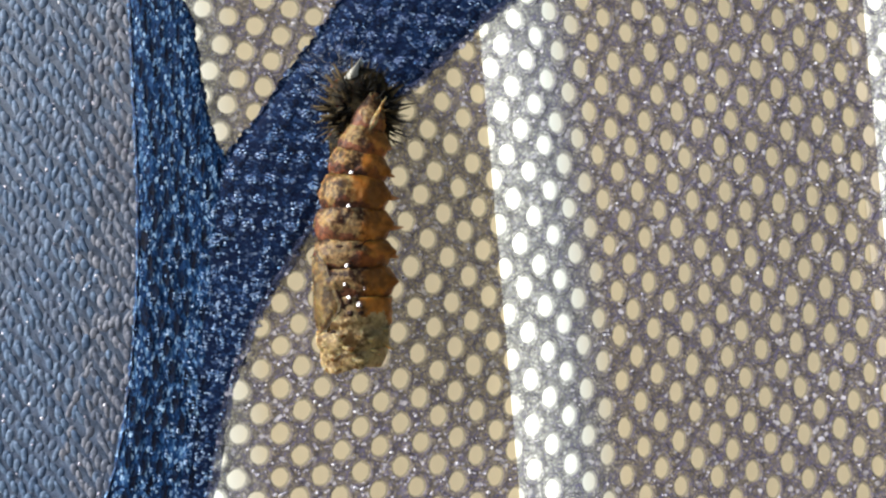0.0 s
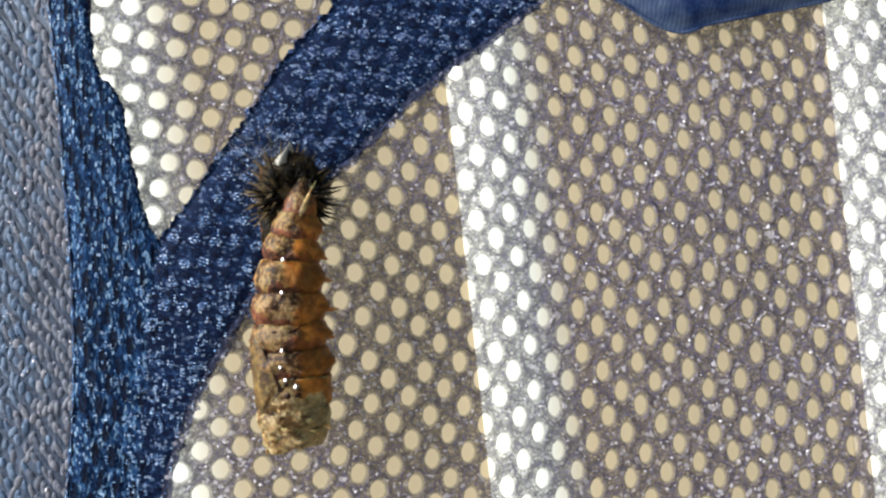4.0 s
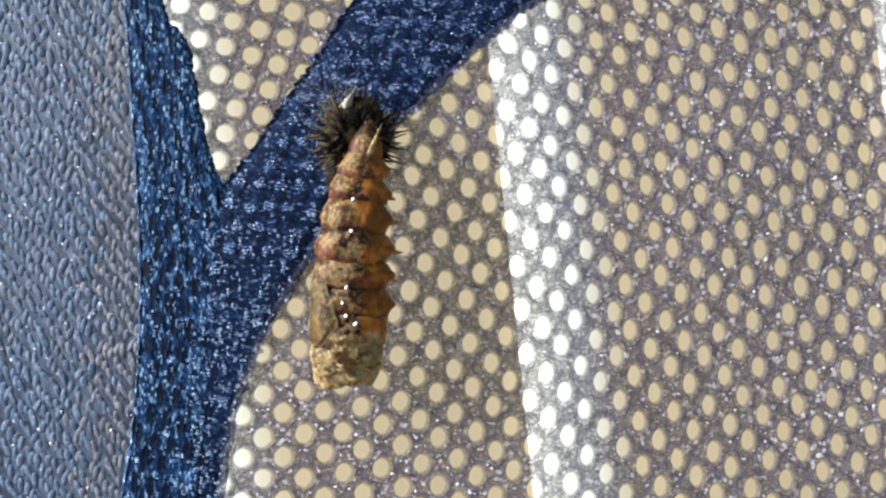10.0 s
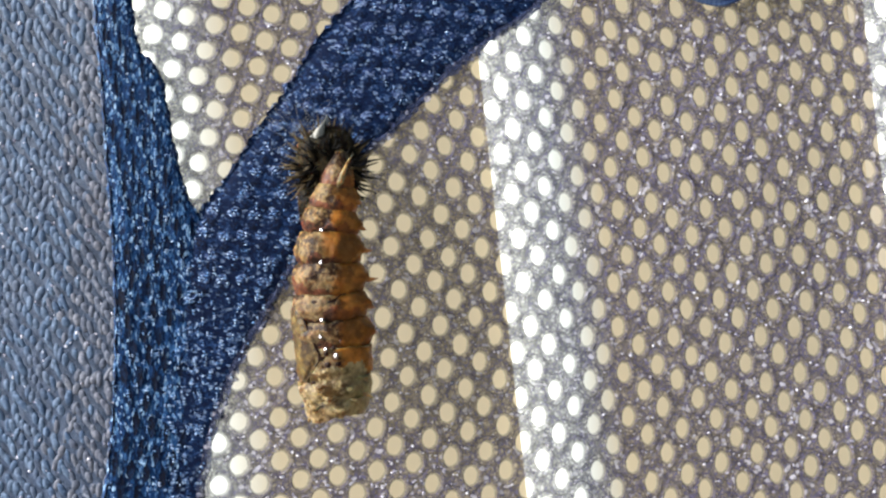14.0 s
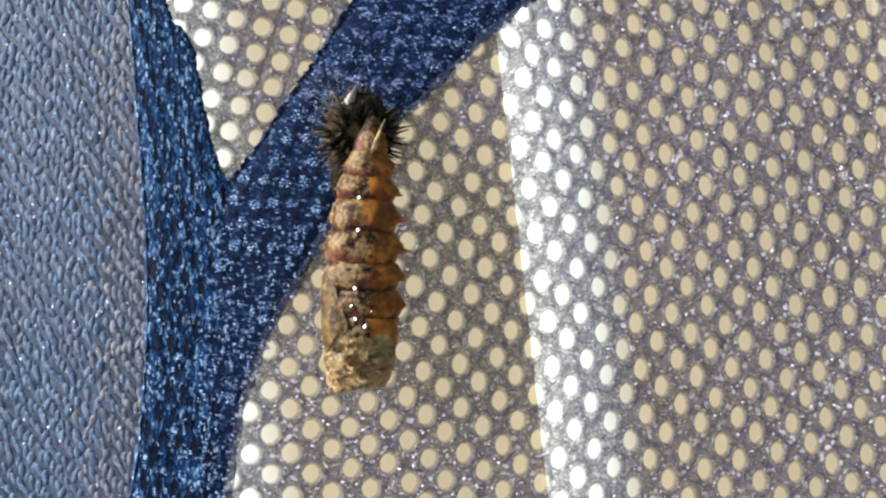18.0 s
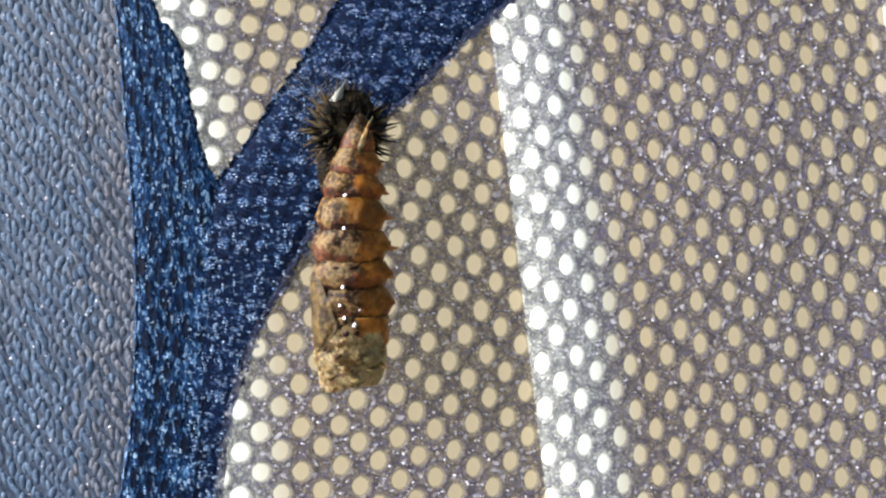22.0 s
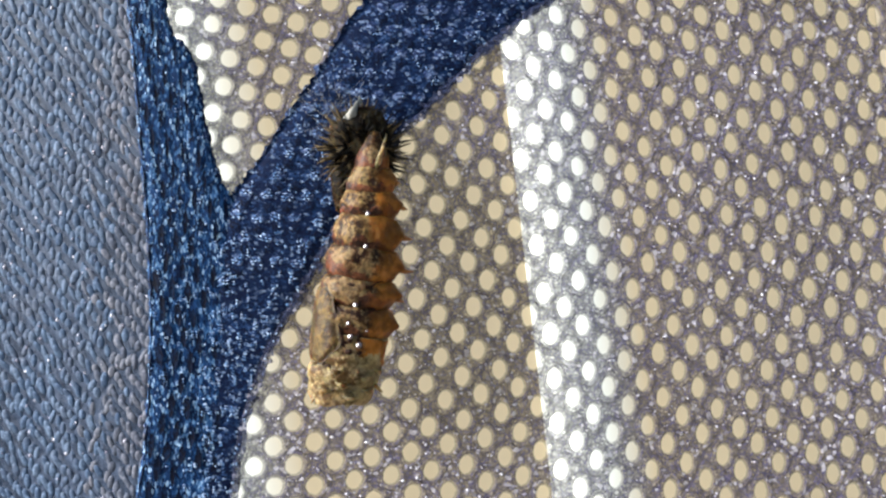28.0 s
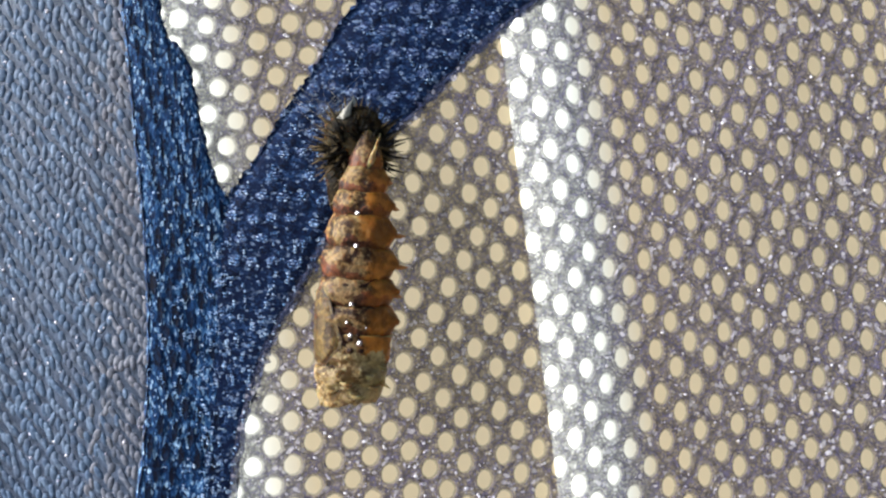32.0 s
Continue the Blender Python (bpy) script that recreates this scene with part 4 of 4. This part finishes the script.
def head_piece(k, v0, v1):
    mid = (v0 + v1) / 2

    def shape(f, w):
        dip = 0.05 * math.exp(-((f - 0.44) / 0.05) ** 2) + 0.05 * math.exp(-((f - 0.74) / 0.05) ** 2)
        knobs = 0.08 * hump(w, -35, 20) * math.exp(-((f - 0.58) / 0.1) ** 2) + 0.09 * hump(w, -140, 22) * math.exp(-((f - 0.62) / 0.12) ** 2) + 0.06 * hump(w, -85, 18) * math.exp(-((f - 0.55) / 0.12) ** 2)
        return 1.0 - dip + knobs - 0.05 * hump(w, -10, 40) * f - 0.06 * max(0.0, (f - 0.95) / 0.05)
    verts, faces = skin_piece(v0, v1, k, 34, shape)
    for p in verts:
        # the blunt end is cut askew and torn
        low = max(0.0, (-p.z / PSTEP - 22) / 39)
        p.z -= low * (0.00042 * (-p.x / 0.003) + 0.00030 * noise.noise((p.x * 1500, p.y * 1500, 2.0)))
    seg = mesh_object("head_and_thorax", verts, faces, PUPA_HEAD, pupa, "straw-coloured blunt head end")
    # brown skin of the back reaches down between the wing cases, with a ragged edge
    seg.data.materials.append(PUPA_LOW)
    for q in range(33 * AROUND):
        row, turn = divmod(q, AROUND)
        a = 2 * math.pi * turn / AROUND
        edge = 0.20 + 0.16 * noise.noise((math.cos(a) * 3.2, math.sin(a) * 3.2, 4.4)) + 0.16 * hump(a, -12, 30)
        seg.data.polygons[q].material_index = int((row + 0.5) / 33 < edge)
    wing_case(seg, mid)
    for e, (v, a0, a1, thick) in enumerate(((650, -150, -96, 0.00010), (684, -150, -70, 0.00010), (628, -70, -30, 0.00006))):
        skin_fold(v, mid, a0, a1, thick, seg, e * 2 + 1, 4 * math.sin(e * 3))
    # sunken glossy plates between the wing cases
    for e, (v, deg, size) in enumerate(((566, -98, 0.00022), (588, -92, 0.00028), (600, -78, 0.00036), (574, -70, 0.00018))):
        wet_spot(on_skin(v, deg, mid, 1.02), size, seg, e + 30)
    skin_fold(606, mid, -112, -58, 0.00026, seg, 4, 5)
    skin_fold(590, mid, -110, -66, 0.00020, seg, 6, 3)
    for e in range(9):
        deg = -155 + 16 * e
        v = 640 + 58 * ((e * 0.37 + 0.1) % 1.0)
        path = [on_skin(v + d, deg + g, mid, o) for d, g, o in ((-3, -14, 0.97), (2, 0, 1.02), (-4, 15, 0.97))]
        vs, fs = tube(path, [0.00008, 0.00027, 0.00008], 7)
        mesh_object("ridge", vs, fs, PUPA_HEAD, seg)
    b = on_skin(668, -28, mid, 0.97)
    cone_spine("head_point", b, b + Vector((0.0009, -0.0002, -0.0006)), 0.00026, PUPA_HEAD, seg)
    b = on_skin(700, -150, mid, 0.9)
    cone_spine("head_point", b, b + Vector((-0.0003, -0.0002, -0.0009)), 0.00030, PUPA_HEAD, seg)
    return seg


def build_pupa():
    for k, (v0, v1) in enumerate(zip(RINGS, RINGS[1:])):
        seg = head_piece(k, v0, v1) if k == len(RINGS) - 2 else abdomen_piece(k, v0, v1)
        PIECES.append((seg, v0, v1))
    # the thin prong of the tail that holds on to the silk
    v, f = tube([(0.0011, 0.0001, 0.0005), (0.0010, -0.0007, -0.0001), (0.0008, -0.0012, -0.0010), (0.0006, -0.0013, -0.0018), (0.0003, -0.0010, -0.0028)], [0.00005, 0.00010, 0.00016, 0.00024, 0.0004], 10)
    rag = [Vector(p) * (1 + 0.07 * noise.noise(Vector(p) * 2500)) for p in v]
    seg = mesh_object("tail_prong", rag, f, PUPA_HEAD, pupa, "pale tail prong")
    PIECES.append((seg, 205, 285))


build_pupa()

# ---------------------------------------------------------------- the shed skin
SKIN_U, SKIN_V = 640.0, 258.0


def build_shed_skin():
    skin = thing("shed_skin", at(SKIN_U, SKIN_V, -0.0030), "crumpled black spiny caterpillar skin clinging to the hem", "shed skin")
    rng = random.Random(4)
    prof = [(-0.0044, 0.0006), (-0.0038, 0.0015), (-0.0028, 0.0021), (-0.0012, 0.0026), (0.0004, 0.0030), (0.0018, 0.0028), (0.0029, 0.0020), (0.0035, 0.0009)]
    v, f = lathe(prof, 30, 40, 0.26, 0.7)
    mesh_object("husk", [Vector((p.x - 0.15 * min(0, p.z), p.y, p.z)) for p in v], f, BLACK_SKIN, skin)
    v, f = lathe([(-0.0030, 0.0004), (-0.0024, 0.0010), (-0.001, 0.0013), (0.0008, 0.0014), (0.0018, 0.0006)], 18, 41, 0.3, 0.8)
    mesh_object("husk_flap", [Vector((p.x - 0.0014, p.y, p.z - 0.0034)) for p in v], f, BLACK_SKIN, skin)
    for k in range(380):
        w = rng.uniform(0, 2 * math.pi)
        front = rng.uniform(-0.92, 0.30)
        c = math.sqrt(1 - front * front)
        d = Vector((math.cos(w) * c, front, math.sin(w) * c)).normalized()
        base = Vector((d.x * 0.0022, d.y * 0.0017, d.z * 0.0025 - 0.0002))
        length = rng.uniform(0.0009, 0.0026) * (0.55 + 0.45 * c)
        bend = Vector((rng.uniform(-1, 1), rng.uniform(-1, 1), rng.uniform(-1, 1))) * 0.42
        tip = base + (d + bend).normalized() * length
        brown = rng.random() < (0.58 if d.x < 0.1 else 0.28) * (1.0 if c > 0.85 else 0.25)
        cone_spine("bristle", base, tip, rng.uniform(0.00012, 0.00028) if brown else rng.uniform(0.00008, 0.00017), BROWN_SPINE if brown else BLACK_SPINE, skin)
    # long spines that reach over the net
    for x, z, dx, dz in ((0.0020, 0.0004, 0.0040, 0.0002), (0.0020, -0.0006, 0.0038, -0.0007), (0.0018, -0.0014, 0.0034, -0.0012), (0.0016, -0.0022, 0.0030, -0.0010), (0.0019, 0.0012, 0.0032, 0.0016)):
        cone_spine("bristle", (x, -0.0004, z), (x + dx * 0.8, -0.0003, z + dz), 0.00021, BLACK_SPINE, skin)
    v, f = tube([(-0.0011, -0.0012, 0.0021), (-0.0007, -0.0015, 0.0028), (-0.0004, -0.0012, 0.0034), (0.0, -0.0006, 0.0040)], [0.00022, 0.00036, 0.00028, 0.00010], 14)
    v = [p * (1 + 0.16 * noise.noise(p * 2400)) + Vector((0.0003 * noise.noise(p * 3100), 0, 0)) for p in v]
    mesh_object("silk_pad", v, f, SILK, skin, "pale silk pad")


build_shed_skin()


def silk_threads():
    web = thing("silk_web", at(560, 230, -0.0012), "fine pale silk threads spun over the hem", "silk")
    rng = random.Random(9)
    o = at(560, 230, -0.0012)
    for k in range(30):
        a = at(606 + rng.uniform(-24, 30), 205 + rng.uniform(-50, 60), -0.0016)
        b = at(590 + rng.uniform(-70, 70), 180 + rng.uniform(-60, 70), -0.0011)
        m = a.lerp(b, 0.5) + Vector((0, -0.0002, rng.uniform(-0.0004, 0.0004)))
        v, f = tube([a - o, m - o, b - o], [0.000007] * 3, 5)
        mesh_object("thread", v, f, SILK, web)


silk_threads()


# ---------------------------------------------------------------- what moves
def motions():
    # seconds; where the head end hangs, how far the back bows, how far the body is stretched
    swing = [
        (0, 642, -24, 1), (0.5, 648, -25, 1), (1, 617, -5, 1), (1.5, 642, -20, 1), (2, 626, -13, 0.997),
        (2.5, 635, -15, 0.985), (3, 655, -22, 0.97), (3.5, 655, -24, 0.972), (5.5, 627, -3, 0.997), (6, 616, 2, 0.989),
        (6.5, 611, 3, 0.99), (7, 618, -1, 0.978), (7.5, 642, -10, 0.986), (8, 648, -13, 0.992), (8.5, 655, -20, 0.996),
        (9, 660, -23, 0.99), (9.5, 648, -19, 0.981),
    ]
    swing += [
        (10, 629, -10, 0.965), (10.5, 621, -2, 0.983), (11, 613, 5, 0.998), (11.5, 610, 6, 0.989), (12, 625, 3, 0.985),
        (12.5, 650, -15, 0.988), (13, 654, -17, 0.984), (13.5, 657, -18, 0.981), (14, 661, -21, 0.976),
        (14.5, 639, -15, 0.968), (16.5, 616, 8, 0.993), (17, 626, -1, 0.986), (17.5, 636, -8, 0.988), (18, 642, -7, 0.994),
        (18.5, 669, -33, 1), (19, 674, -39, 0.991), (19.5, 622, -10, 1), (20, 605, 11, 1),
    ]
    swing += [
        (20.5, 600, 19, 0.995), (21, 615, 11, 1.01), (21.5, 643, -7, 1), (22, 648, -12, 1), (22.5, 688, -37, 1),
        (23, 692, -49, 0.993), (23.5, 643, -16, 1), (24, 615, 7, 1), (24.5, 586, 24, 0.987), (25, 589, 27, 0.987),
        (25.5, 628, 8, 0.988), (27.5, 680, -47, 0.996), (28, 603, 11, 0.999), (28.5, 586, 26, 0.967), (29, 564, 35, 0.959),
        (29.5, 567, 35, 0.952), (30, 641, -3, 0.983), (30.5, 643, -7, 0.989), (31, 681, -37, 0.998), (31.5, 688, -50, 0.994),
        (32, 625, -2, 1),
    ]
    for seg, v0, v1 in PIECES:
        walk(seg, [(t, segment_pose(v0, v1, tail, bow, stretch)) for t, tail, bow, stretch in swing])


motions()
